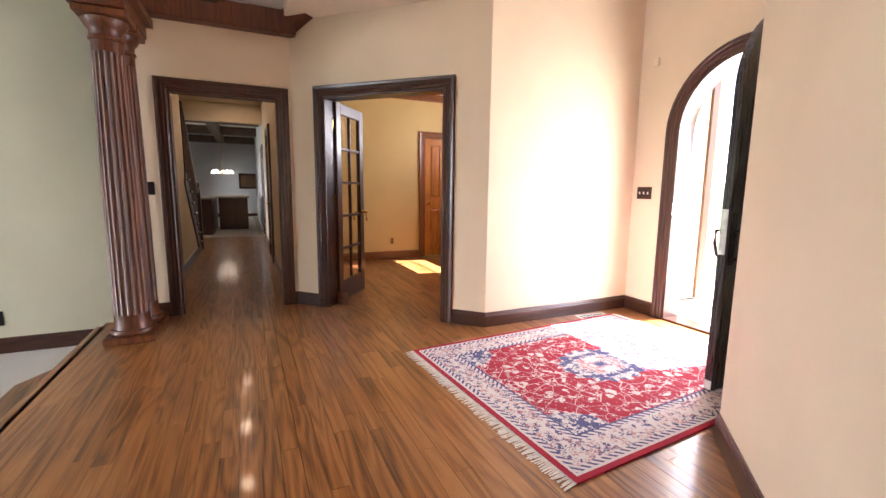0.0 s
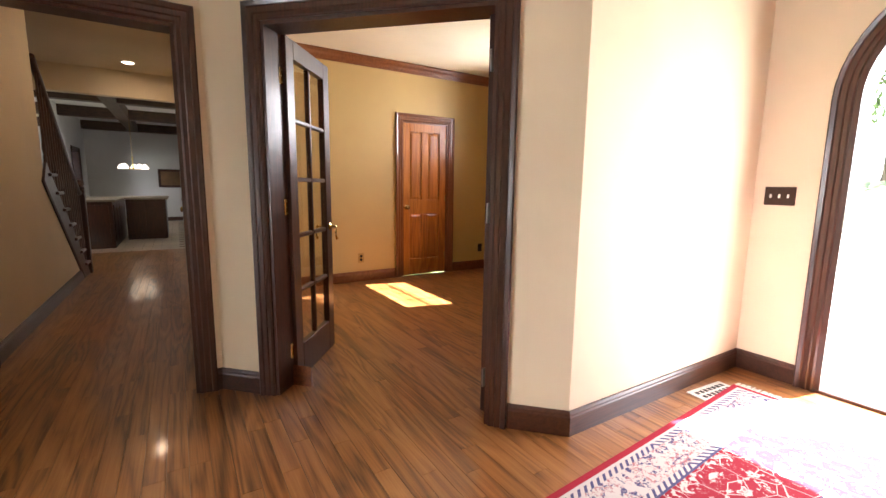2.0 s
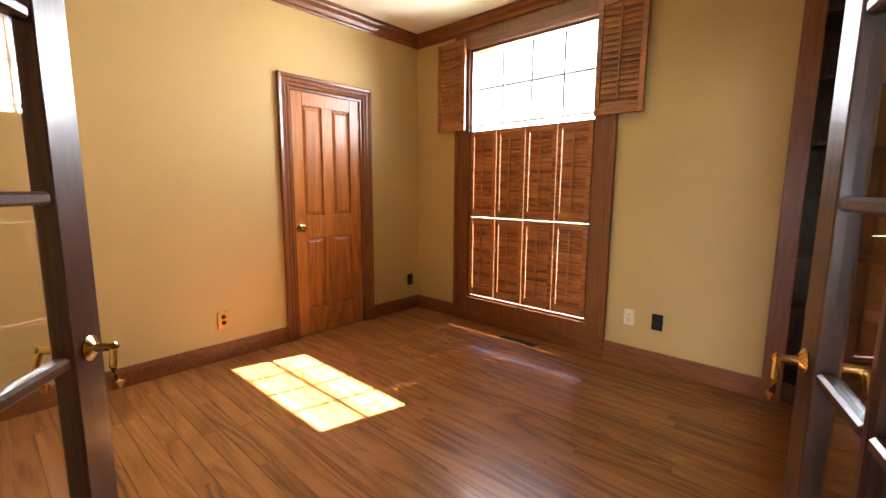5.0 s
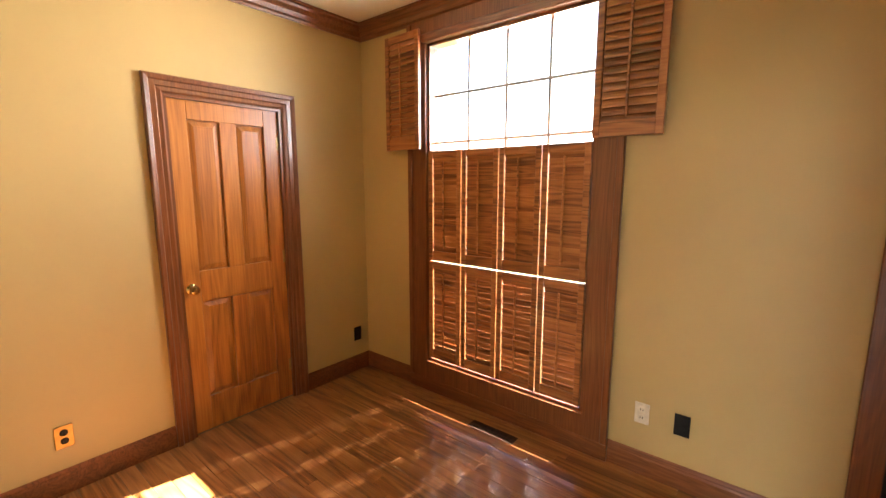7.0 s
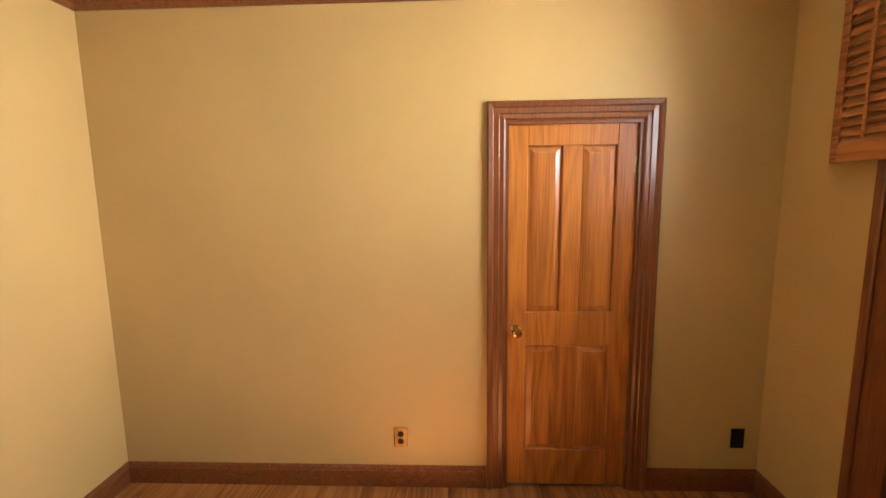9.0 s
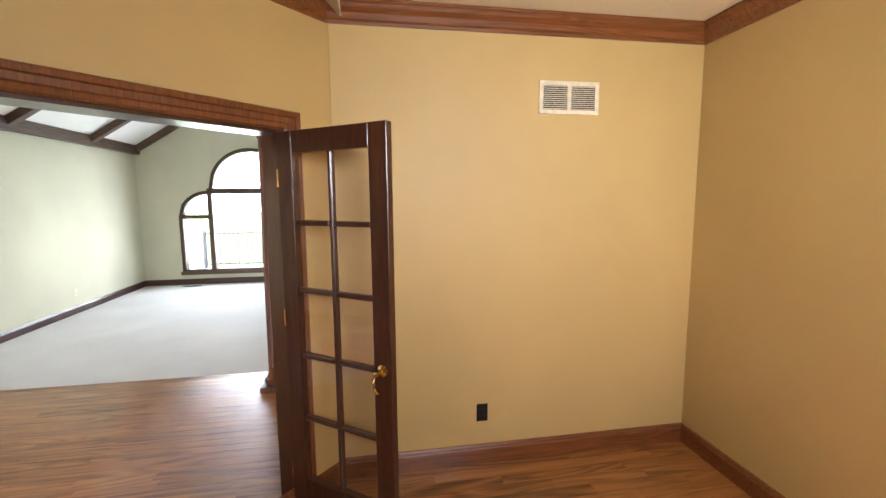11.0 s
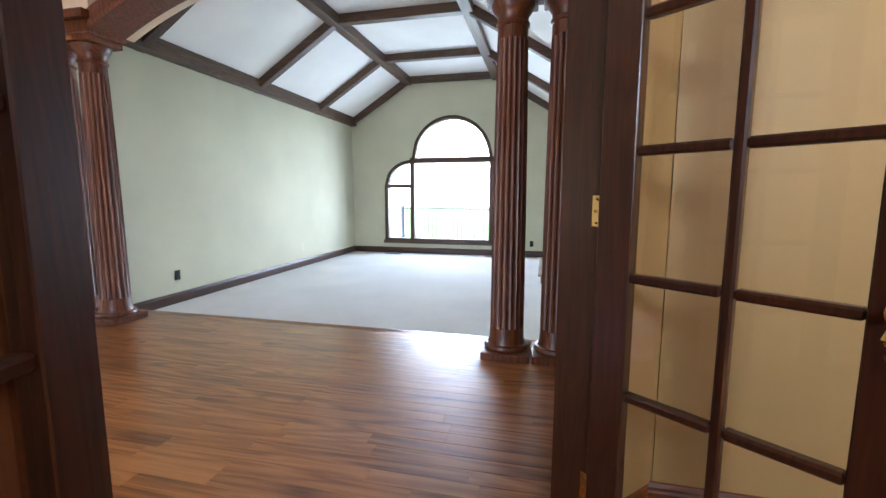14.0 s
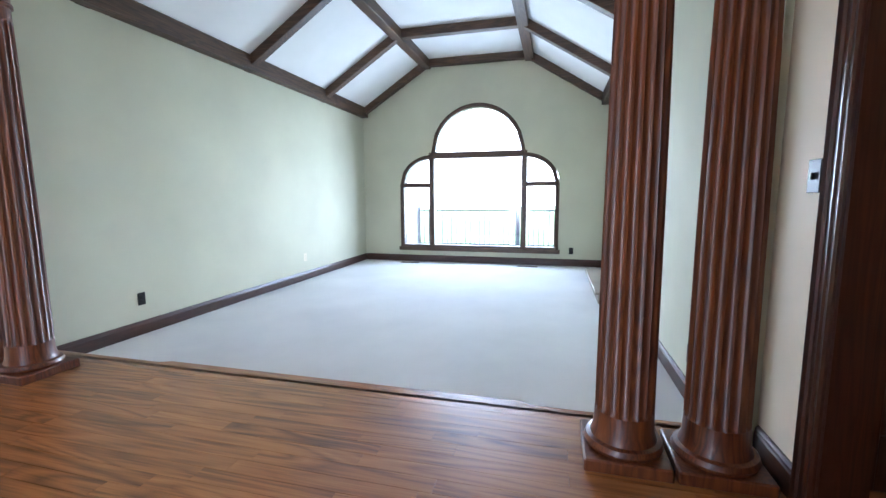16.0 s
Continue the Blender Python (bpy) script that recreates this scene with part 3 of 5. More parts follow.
baseboard("baseboard", [(3.607, OY1), (OX1, OY1), (OX1, 6.27)][::-1], WARM_H)
baseboard("baseboard", [(0.90, 4.18), (OX0, 4.49), (OX0, OY1), (2.713, OY1)][::-1], WARM_H)
baseboard("baseboard", [(4.2, 3.16), (1.90, 3.16)][::-1], WARM_H)

# ---- structure: hall and kitchen ----
HW, HE, HC = -0.80, 0.38, 2.80
bm = bmesh.new()
for y0, y1, z0, z1 in ((4.565, 4.62, 0, 2.9), (4.62, 5.33, 2.03, 2.9), (5.33, 7.15, 0, 2.9)):
    box(bm, (HW - 0.13, y0, z0), (HW, y1, z1))
f, g = ([bm.verts.new((x, y, z)) for y, z in ((7.15, 0), (8.94, 0), (7.30, 1.36), (7.30, 2.9), (7.15, 2.9))] for x in (HW - 0.13, HW))
bm.faces.new(f)
bm.faces.new(g[::-1])
for i in range(5):
    bm.faces.new((f[i], f[(i + 1) % 5], g[(i + 1) % 5], g[i]))
thing("wall_hall_west", bm, CREAM, "cream hall wall that slopes down under the stairs", "wall", kind="structure")
wall("wall_hall_east", (HE, 9.75), (HE, 6.94), 0.2, 0, 2.9, [], CREAM, CREAM, "cream hall wall")
HALLW_M = frame2((HW, 4.565), (HW, 9.0))
casing("trim_hall_closet", HALLW_M, 0.11, 0.82, 2.03, TRIM, "dark stained casing of the hall closet door")
baseboard("baseboard", [(HW, 5.43), (HW, 8.75)][::-1], TRIM_H)
baseboard("baseboard", [(HE, 9.7), (HE, 4.52)][::-1], TRIM_H)
bm = bmesh.new()
box(bm, (-2.4, 4.5, HC), (0.62, 9.7, HC + 0.1))
box(bm, (-2.4, 9.6, 2.44), (0.62, 9.75, HC - 0.002))
thing("ceiling_hall", bm, CREAM, "cream hall ceiling with a dropped header", "ceiling", kind="structure")
wall("wall_stairwell", (-2.0, 4.62), (-2.0, 9.75), 0.1, 0, 4.0, [], CREAM, CREAM, "cream stairwell wall")
wall("wall_kitchen_far", (-6.0, 18.3), (0.62, 18.3), 0.15, 0, 3.1, [], GREYWALL, GREYWALL, "pale grey kitchen wall")
wall("wall_kitchen_east", (0.42, 18.3), (0.42, 9.75), 0.2, 0, 3.1, [], GREYWALL, GREYWALL, "pale grey kitchen wall with dark framed openings")
# unseen wall; its opening is added to let the fill lamp in
wall("wall_kitchen_west", (-6.0, 9.7), (-6.0, 18.3), 0.1, 0, 3.1, [(1.5, 4.5, 0.9, 2.2)], GREYWALL, GREYWALL, "pale kitchen wall with an added opening for the fill lamp")
wall("wall_kitchen_south", (-2.0, 9.75), (-6.0, 9.75), 0.1, 0, 3.1, [], GREYWALL, GREYWALL, "plain pale kitchen wall")
wall("wall_kitchen_return", (-1.95, 14.6), (-1.95, 18.3), 0.12, 0, 3.05, [(1.7, 2.6, 0, 2.05)], GREYWALL, GREYWALL, "pale kitchen wall with a dark cased doorway")
RETURN_M = frame2((-1.95, 14.6), (-1.95, 18.3))
casing("trim_kitchen", RETURN_M, 1.7, 2.6, 2.05, TRIM, "dark stained casing of the kitchen doorway")
lining("jamb_kitchen", RETURN_M, 1.7, 2.6, 2.05, 0.12, TRIM)
# added fill lamp behind the west opening, brightens the kitchen
area("kitchen_fill", (-6.2, 12.7, 1.55), (-3.0, 12.7, 1.2), 2.8, 1.2, 6.5, (0.95, 0.98, 1.0))
bm = bmesh.new()
box(bm, (-6.1, 9.75, 3.0), (0.62, 18.5, 3.1))
thing("ceiling_kitchen", bm, WHITE, "white kitchen ceiling between the beams", "ceiling", kind="structure")
for y in (10.7, 12.6, 15.2, 18.15):
    beam_between((-5.9, y, 2.76), (0.42, y, 2.76), 0.22, 0.26, BEAM)
beam_between((-0.72, 9.76, 2.75), (-0.72, 18.2, 2.75), 0.24, 0.26, BEAM_Y)
baseboard("baseboard", [(0.42, 18.3), (-3.0, 18.3)], TRIM_H)
bm = bmesh.new()
box(bm, (-6.0, 11.05, -0.05), (0.42, 18.3, -0.006))
kfloor = thing("floor_kitchen", bm, GROUT, "kitchen floor of tan tiles in dark joints", "floor", kind="structure")

# ---- structure: great room ----
GX = -7.02
GF = -0.17
bm = bmesh.new()
box(bm, (GX, -0.6, GF - 0.1), (-1.16, 4.5, GF))
thing("floor_great_room", bm, CARPET, "cream cut-pile carpet with faint tracks", "carpet", kind="structure")
wall("wall_great_south", (-1.0, GS), (GX - 0.1, GS), 0.15, GF - 0.05, 3.9, [], SAGE, SAGE, "sage green great room wall")
wall("wall_great_north", (GX - 0.1, GN), (-1.0, GN), 0.03, GF - 0.05, 3.9, [], SAGE, SAGE, "sage green great room wall with the hearth")
baseboard("baseboard", [(-1.17, GS), (GX, GS), (GX, GN), (-5.95, GN)][::-1], TRIM_H, GF)
baseboard("baseboard", [(-4.15, GN), (-1.17, GN)][::-1], TRIM_H, GF)

# far wall with its arched window: central arch and two half arches
WC, WR, WS = 2.12, 0.88, 1.93
WY0, WY1, WB, SS, SR = 0.60, 3.63, 0.09, 1.33, 0.63


def window_top(y):
    if abs(y - WC) < WR:
        return WS + math.sqrt(WR ** 2 - (y - WC) ** 2)
    d = (y - WY0) if y < WC else (WY1 - y)
    k = max(0.0, min(1.0, 1 - d / SR))
    return SS + 0.56 * math.sqrt(max(0.0, 1 - k * k))


bm = bmesh.new()
ys = sorted({WY0 + (WY1 - WY0) * k / 90 for k in range(91)} | {WC - WR + 0.0001, WC + WR - 0.0001})
box(bm, (GX - 0.2, -0.65, GF - 0.05), (GX, WY0, 3.9))
box(bm, (GX - 0.2, WY1, GF - 0.05), (GX, 4.5, 3.9))
box(bm, (GX - 0.2, WY0, GF - 0.05), (GX, WY1, WB))
for a, b in zip(ys, ys[1:]):
    za, zb = window_top(a), window_top(b)
    f, g = ([bm.verts.new((x, y, z)) for y, z in ((a, za), (a, 3.9), (b, 3.9), (b, zb))] for x in (GX - 0.2, GX))
    bm.faces.new(f)
    bm.faces.new(g[::-1])
    bm.faces.new((f[0], f[3], g[3], g[0]))
thing("wall_great_west", bm, SAGE, "sage green gable wall with the arched window", "wall", kind="structure")

# wall and arch between foyer and great room
bm = bmesh.new()
AY0, AY1, ASP, ARISE = 0.53, 3.71, 2.46, 0.40
n = 36
arc = lambda y: ASP + ARISE * (1 - ((y - 2.12) / 1.59) ** 2)
for k in range(n):
    a, b = AY0 + (AY1 - AY0) * k / n, AY0 + (AY1 - AY0) * (k + 1) / n
    f, g = ([bm.verts.new((x, y, z)) for y, z in ((a, arc(a)), (a, 3.9), (b, 3.9), (b, arc(b)))] for x in (-1.12, -0.88))
    bm.faces.new(f)
    bm.faces.new(g[::-1])
    bm.faces.new((f[0], f[3], g[3], g[0]))
box(bm, (-0.98, -0.7, 2.56), (-0.74, AY0, 3.9))
box(bm, (-0.98, AY1, 2.56), (-0.74, 4.5, 3.9))
thing("wall_arch", bm, CREAM, "cream wall above the wide arch", "wall", kind="structure")
bm = bmesh.new()
arch_pts = [(AY1 - (AY1 - AY0) * k / n, arc(AY1 - (AY1 - AY0) * k / n)) for k in range(n + 1)]
sweep(bm, arch_pts[::-1], [(-0.03, -0.15), (0.0, -0.16), (0.0, -0.125), (0.10, -0.125), (0.10, -0.145), (0.10, 0.145), (0.10, 0.125), (0.0, 0.125), (0.0, 0.16), (-0.03, 0.15)][:2] + [(0.10, -0.15), (0.10, 0.15), (0.0, 0.16), (-0.03, 0.15)],
      lambda y, z, v: Vector((-0.86 + v, y, z)))
thing("trim_arch", bm, COLWOOD, "dark wooden band under the wide arch", "arch trim", kind="structure")

# floor under the boards, and the step down
slab("floor", [(-1.16, -0.62), (0.5, -0.62), (2.2, 1.0), (3.6, 1.0), (3.6, 3.0), (4.6, 3.0), (4.6, 6.9), (0.5, 6.9), (0.5, 11.05), (-1.16, 11.05)], -0.17, -0.019, GROUT, "oak strip floor, varnished", "floor")
floor_ob = bpy.data.objects["floor"]
bm = bmesh.new()
sweep(bm, [(-1.16, 4.30), (-1.16, -0.5)], [(-0.03, -0.022), (-0.03, 0.0), (0.035, 0.0), (0.045, -0.008), (0.045, -0.016), (0.035, -0.022)][::-1], lambda x, y, v: Vector((2 * -1.16 - x, y, v)))
thing("step_nosing", bm, OAK, "rounded oak nosing along the step", "step", kind="structure")
slab("step", [(-1.16, 0.62), (-1.16, 3.66), (-1.28, 3.62), (-1.40, 3.40), (-1.40, 0.88), (-1.28, 0.62)][::-1], GF, -0.085, OAK, "low oak step with clipped corners above the carpet", "step")
# ground outside
slab("ground", [(3.68, -300), (400, -300), (400, 300), (3.68, 300)], -0.6, -0.16, LAWN, "sunlit lawn in front of the house", "lawn")
slab("porch_floor", [(3.68, -0.4), (6.0, -0.4), (6.0, 4.4), (3.68, 4.4)], -0.158, -0.02, CONCRETE, "pale concrete porch", "porch")
slab("drive", [(6.0, 0.2), (14.0, -0.6), (14.0, 4.4), (6.0, 3.8)], -0.158, -0.14, CONCRETE, "pale concrete drive", "drive")
bm = bmesh.new()
bank = [(14.0, -0.165), (18.0, 0.20), (30.0, 1.75), (60.0, 2.3), (110.0, 2.3), (110.0, -0.3), (14.0, -0.3)]
f, g = ([bm.verts.new((x, y, z)) for x, z in bank] for y in (-120.0, 120.0))
bm.faces.new(f)
bm.faces.new(g[::-1])
for i in range(len(bank)):
    j = (i + 1) % len(bank)
    bm.faces.new((f[i], f[j], g[j], g[i]))
thing("ground_bank", bm, LAWN, "sunlit lawn rising away from the house", "lawn", kind="structure")
slab("ground_back", [(-400, -300), (-7.25, -300), (-7.25, 300), (-400, 300)], -1.2, -0.9, LAWN, "lawn behind the house", "lawn")
slab("porch_roof", [(3.68, 0.2), (4.75, 0.2), (4.75, 3.6), (3.68, 3.6)], 2.75, 2.95, WHITE, "white porch soffit", "porch roof")

# added glowing slabs that whiten the view outside
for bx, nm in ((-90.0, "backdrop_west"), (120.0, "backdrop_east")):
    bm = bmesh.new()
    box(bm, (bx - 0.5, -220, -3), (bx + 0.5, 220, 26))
    thing(nm, bm, BACKGLOW, "plain glowing backdrop in place of the overexposed distance", "backdrop", kind="structure")

# ---- columns ----


def column(m, label):
    e = empty("column", m, label, "column", "columns of the arch")
    part("plinth", bevelled((-0.165, -0.165, 0), (0.165, 0.165, 0.055), 0.006), COLWOOD, e)
    bm = bmesh.new()
    lathe(bm, [(0.150, 0.055), (0.158, 0.072), (0.150, 0.092), (0.132, 0.098), (0.128, 0.112), (0.121, 0.135), (0.117, 0.21)], 40)
    part("base", bm, COLWOOD, e, smooth=True)
    bm = bmesh.new()
    lathe(bm, [(0.117, 0.21, 0), (0.117, 0.225, 1), (0.114, 1.0, 1), (0.108, 1.6, 1), (0.100, 2.11, 1), (0.099, 2.125, 0)], 120, flutes=20, depth=0.011)
    part("shaft", bm, COLWOOD, e, "fluted tapering shaft", smooth=True)
    bm = bmesh.new()
    lathe(bm, [(0.099, 2.125), (0.099, 2.20), (0.110, 2.21), (0.110, 2.225), (0.100, 2.232), (0.101, 2.27), (0.118, 2.29), (0.138, 2.325), (0.140, 2.345), (0.120, 2.352)], 40)
    part("capital", bm, COLWOOD, e, smooth=True)
    part("abacus", bevelled((-0.155, -0.155, 2.352), (0.155, 0.155, 2.40), 0.006), COLWOOD, e)
    return e


for y in (3.875, 4.222, 0.385, 0.035):
    column(pose(-0.85, y, 0.0), "fluted mahogany-stained wooden column on a square plinth")
for y0, y1, nm in ((3.69, 4.43, "entablature"), (-0.395, 0.55, "entablature")):
    bm = bevelled((-1.03, y0, 2.402), (-0.69, y1, 2.50), 0.008)
    box(bm, (-1.08, y0 - 0.03 if y0 > 1 else y0, 2.50), (-0.64, y1 if y0 > 1 else y1 + 0.03, 2.562))
    thing(nm, bm, COLWOOD, "dark wooden entablature resting on a pair of columns", "entablature", kind="structure")

# ---- doors ----


def hinge_plate(parent, x, z, y, mat):
    part("hinge", bevelled((x - 0.032, y - 0.004, z - 0.05), (x + 0.032, y + 0.004, z + 0.05), 0.002), mat, parent, "brass butt hinge")


def glazed_leaf(m, label, mat, side):
    """A ten-light glazed door leaf, hinged at the origin and running along x; side: the way its hinges face."""
    w, h, th = 0.655, 2.022, 0.042
    e = empty("glazed_door", m, label, "glazed door", "double doors of the study")
    st, tr, br = 0.098, 0.105, 0.225
    part("stile", bevelled((0, -th / 2, 0.01), (st, th / 2, h), 0.003), mat, e)
    part("stile", bevelled((w - st, -th / 2, 0.01), (w, th / 2, h), 0.003), mat, e)
    part("top_rail", bevelled((st, -th / 2, h - tr), (w - st, th / 2, h - 0.001), 0.003), mat, e)
    part("bottom_rail", bevelled((st, -th / 2, 0.011), (w - st, th / 2, br), 0.003), mat, e)
    gw, gh = w - 2 * st, h - tr - br
    part("muntin", bevelled((w / 2 - 0.013, -0.016, br), (w / 2 + 0.013, 0.016, h - tr), 0.006), mat, e)
    for k in range(1, 5):
        z = br + gh * k / 5
        for x0, x1 in ((st, w / 2 - 0.013), (w / 2 + 0.013, w - st)):
            part("muntin", bevelled((x0, -0.017, z - 0.013), (x1, 0.017, z + 0.013), 0.006), mat, e)
    for c in range(2):
        for k in range(5):
            x0 = st + 0.0005 if c == 0 else w / 2 + 0.0135
            x1 = w / 2 - 0.0135 if c == 0 else w - st - 0.0005
            z0, z1 = br + gh * k / 5 + 0.0135, br + gh * (k + 1) / 5 - 0.0135
            bm = bmesh.new()
            box(bm, (x0, -0.002, z0), (x1, 0.002, z1))
            p = part("pane", bm, GLASS, e)
            p.visible_shadow = False
    for s in (-1, 1):
        bm = bmesh.new()
        lathe(bm, [(0.026, 0), (0.028, 0.004), (0.018, 0.010), (0.010, 0.014), (0.009, 0.045), (0.012, 0.052), (0.004, 0.058)], 16,
              pose(w - 0.048, s * th / 2, 0.915, -90 * s))
        pts = [(w - 0.048, s * (th / 2 + 0.045), 0.915), (w - 0.056, s * (th / 2 + 0.050), 0.905), (w - 0.066, s * (th / 2 + 0.052), 0.875), (w - 0.060, s * (th / 2 + 0.052), 0.845), (w - 0.047, s * (th / 2 + 0.052), 0.825), (w - 0.038, s * (th / 2 + 0.052), 0.833)]
        tube(bm, pts, 0.007, 8)
        part("lever_handle", bm, BRASS, e, "polished brass scroll lever", smooth=True)
    for z in (0.22, 1.08, 1.80):
        bm = bmesh.new()
        box(bm, (-0.038, side * th / 2 - 0.003, z - 0.05), (-0.001, side * th / 2 + 0.003, z + 0.05))
        tube(bm, [(-0.002, side * (th / 2 + 0.004), z - 0.052), (-0.002, side * (th / 2 + 0.004), z + 0.052)], 0.007, 8)
        part("hinge", bm, DULLBRASS if side > 0 else STEEL, e, "brass butt hinge" if side > 0 else "nickel butt hinge")
    return e


NRM = (-D[1], D[0])
at = lambda s, d: (A[0] + D[0] * s + NRM[0] * d, A[1] + D[1] * s + NRM[1] * d)
hr, hl = (0.826, 4.272), (1.612, 3.410)
glazed_leaf(pose(hr[0], hr[1], 0.0, 0, 0, 53.0), "dark stained ten-light glazed door standing open into the study", TRIM, 1)
glazed_leaf(pose(hl[0], hl[1], 0.0, 0, 0, 15.0), "dark stained ten-light glazed door opened towards the bookcase", TRIM, -1)


for s0, s1, mt in ((0.3805, 0.3835, BRASS), (1.5635, 1.5665, STEEL)):
    for z in (0.22, 1.08, 1.80):
        e = empty("jamb_hinge", DIAG_M @ Matrix.Translation((0, 0, z)), "brass butt hinge leaf screwed to the door jamb", "hinge", "jamb hinges")
        part("plate", bevelled((s0, 0.118, -0.045), (s1, 0.147, 0.045), 0.001), mt, e)
        for dz in (-0.034, 0.0, 0.034):
            bm = bmesh.new()
            lathe(bm, [(0.0045, 0), (0.0045, 0.0012), (0.003, 0.0016)], 10, pose(s1 if s0 < 1 else s0, 0.130 + 0.006 * (dz != 0), dz, 0, 90 if s0 < 1 else -90, 0))
            part("screw", bm, DULLBRASS, e)


def panelled_leaf(m, w, h, mat, label, knob, hinges, flip=False):
    """A four-panel door leaf along x, its face at -y."""
    e = empty("panelled_door", m, label, "door")
    th, st, mid = 0.04, 0.115, 0.10
    for x0 in (0, w - st):
        part("stile", bevelled((x0, -th / 2, 0.008), (x0 + st, th / 2, h), 0.003), mat, e)
    rails = ((0.009, 0.225), (0.84, 1.03), (h - 0.115, h - 0.001))
    for z0, z1 in rails:
        part("rail", bevelled((st, -th / 2, z0), (w - st, th / 2, z1), 0.003), mat, e)
    for z0, z1 in ((0.225, 0.84), (1.03, h - 0.115)):
        part("mullion", bevelled((w / 2 - mid / 2, -th / 2, z0), (w / 2 + mid / 2, th / 2, z1), 0.003), mat, e)
        for x0, x1 in ((st, w / 2 - mid / 2), (w / 2 + mid / 2, w - st)):
            bm = bmesh.new()
            box(bm, (x0, -0.003, z0), (x1, 0.003, z1))
            q = [(x0 + 0.008, z0 + 0.008), (x1 - 0.008, z0 + 0.008), (x1 - 0.008, z1 - 0.008), (x0 + 0.008, z1 - 0.008)]
            r = [(x0 + 0.036, z0 + 0.036), (x1 - 0.036, z0 + 0.036), (x1 - 0.036, z1 - 0.036), (x0 + 0.036, z1 - 0.036)]
            for s in (-1, 1):
                a = [bm.verts.new((x, s * 0.0032, z)) for x, z in q]
                b = [bm.verts.new((x, s * 0.0135, z)) for x, z in r]
                for i in range(4):
                    bm.faces.new((a[i], a[(i + 1) % 4], b[(i + 1) % 4], b[i]))
                bm.faces.new(b)
            part("panel", bm, mat, e, "raised field panel")
    bm = bmesh.new()
    kx = 0.06 if knob == 0 else w - 0.06
    lathe(bm, [(0.030, 0), (0.031, 0.005), (0.013, 0.012), (0.011, 0.030), (0.024, 0.040), (0.029, 0.052), (0.024, 0.066), (0.008, 0.072)], 20, pose(kx, -th / 2, 0.93, 90))
    part("knob", bm, BRASS, e, "polished brass knob", smooth=True)
    hx = w - 0.004 if knob == 0 else 0.004
    for z in hinges:
        bm = bmesh.new()
        tube(bm, [(hx, -th / 2 - 0.006, z - 0.045), (hx, -th / 2 - 0.006, z + 0.045)], 0.008, 8)
        box(bm, (hx - 0.026, -th / 2 - 0.0035, z - 0.042), (hx - 0.002, -th / 2 - 0.0005, z + 0.042))
        part("hinge", bm, DULLBRASS, e, "brass hinge knuckle")
    return e


panelled_leaf(pose(2.815, OY1 + 0.035, 0.0), 0.69, 2.035, DOORWOOD, "closed cherry-stained four-panel door in the gold wall", 0, (0.25, 1.05, 1.82))
panelled_leaf(pose(HW - 0.035, 4.625, 0.0, 0, 0, 90), 0.70, 2.02, TRIM, "closed dark four-panel hall closet door", 0, (0.25, 1.82))

# front door: arched, opened inwards
fd = empty("front_door", pose(3.47, DC - DR + 0.03, 0.0, 0, 0, 181.8), "black-stained arched front door standing open inwards", "front door")
w2 = 1.0


def arched(bm, x0, x1, y0, y1, zb, inset):
    c, r = w2 / 2, w2 / 2 - inset
    pts = [(c - r, zb), (c + r, zb)] + [(c + r * math.cos(math.pi * k / 20), 1.76 + r * math.sin(math.pi * k / 20)) for k in range(21)]
    f, g = [bm.verts.new((x, y0, z)) for x, z in pts], [bm.verts.new((x, y1, z)) for x, z in pts]
    bm.faces.new(f)
    bm.faces.new(g[::-1])
    for i in range(len(pts)):
        j = (i + 1) % len(pts)
        bm.faces.new((f[i], f[j], g[j], g[i]))


bm = bmesh.new()
arched(bm, 0, w2, -0.022, 0.022, 0.015, 0.0)
part("leaf", bm, BLACKWOOD, fd)
for z0, z1 in ((0.22, 0.86), (1.02, 1.72)):
    for x0, x1 in ((0.12, 0.46), (0.54, 0.88)):
        for s in (-1, 1):
            bm = bmesh.new()
            path = [(x0, z0), (x0, z1), (x1, z1), (x1, z0)]
            sweep(bm, path, [(-0.03, 0.0), (-0.024, 0.010), (-0.008, 0.012), (0.0, 0.0)], lambda x, z, v: Vector((x, s * (0.0225 + v), z)), closed=True)
            part("panel_moulding", bm, BLACKWOOD, fd)
part("lock_plate", bevelled((w2 - 0.001, -0.018, 0.84), (w2 + 0.004, 0.018, 1.10), 0.002), STEEL, fd, "worn nickel lock edge plate")
part("kick_corner", bevelled((w2 - 0.001, -0.02, 0.02), (w2 + 0.003, 0.02, 0.075), 0.001), WHITEMETAL, fd)
for s in (-1, 1):
    bm = bmesh.new()
    box(bm, (w2 - 0.075, s * 0.022, 0.78), (w2 - 0.035, s * 0.028, 1.08))
    tube(bm, [(w2 - 0.055, s * 0.028, 0.98), (w2 - 0.055, s * 0.075, 0.97), (w2 - 0.055, s * 0.078, 0.90), (w2 - 0.055, s * 0.060, 0.83), (w2 - 0.055, s * 0.028, 0.80)], 0.009, 8)
    part("pull_handle", bm, BLACKPLATE, fd, "dark bronze grip handle", smooth=True)
part("strike_plate", bevelled((3.50, DC + DR - 0.036, 0.98), (3.56, DC + DR - 0.029, 1.09), 0.001), STEEL, tagged(empty("door_strike", Matrix.Identity(4)), "nickel strike plate on the front door frame", "strike plate"))

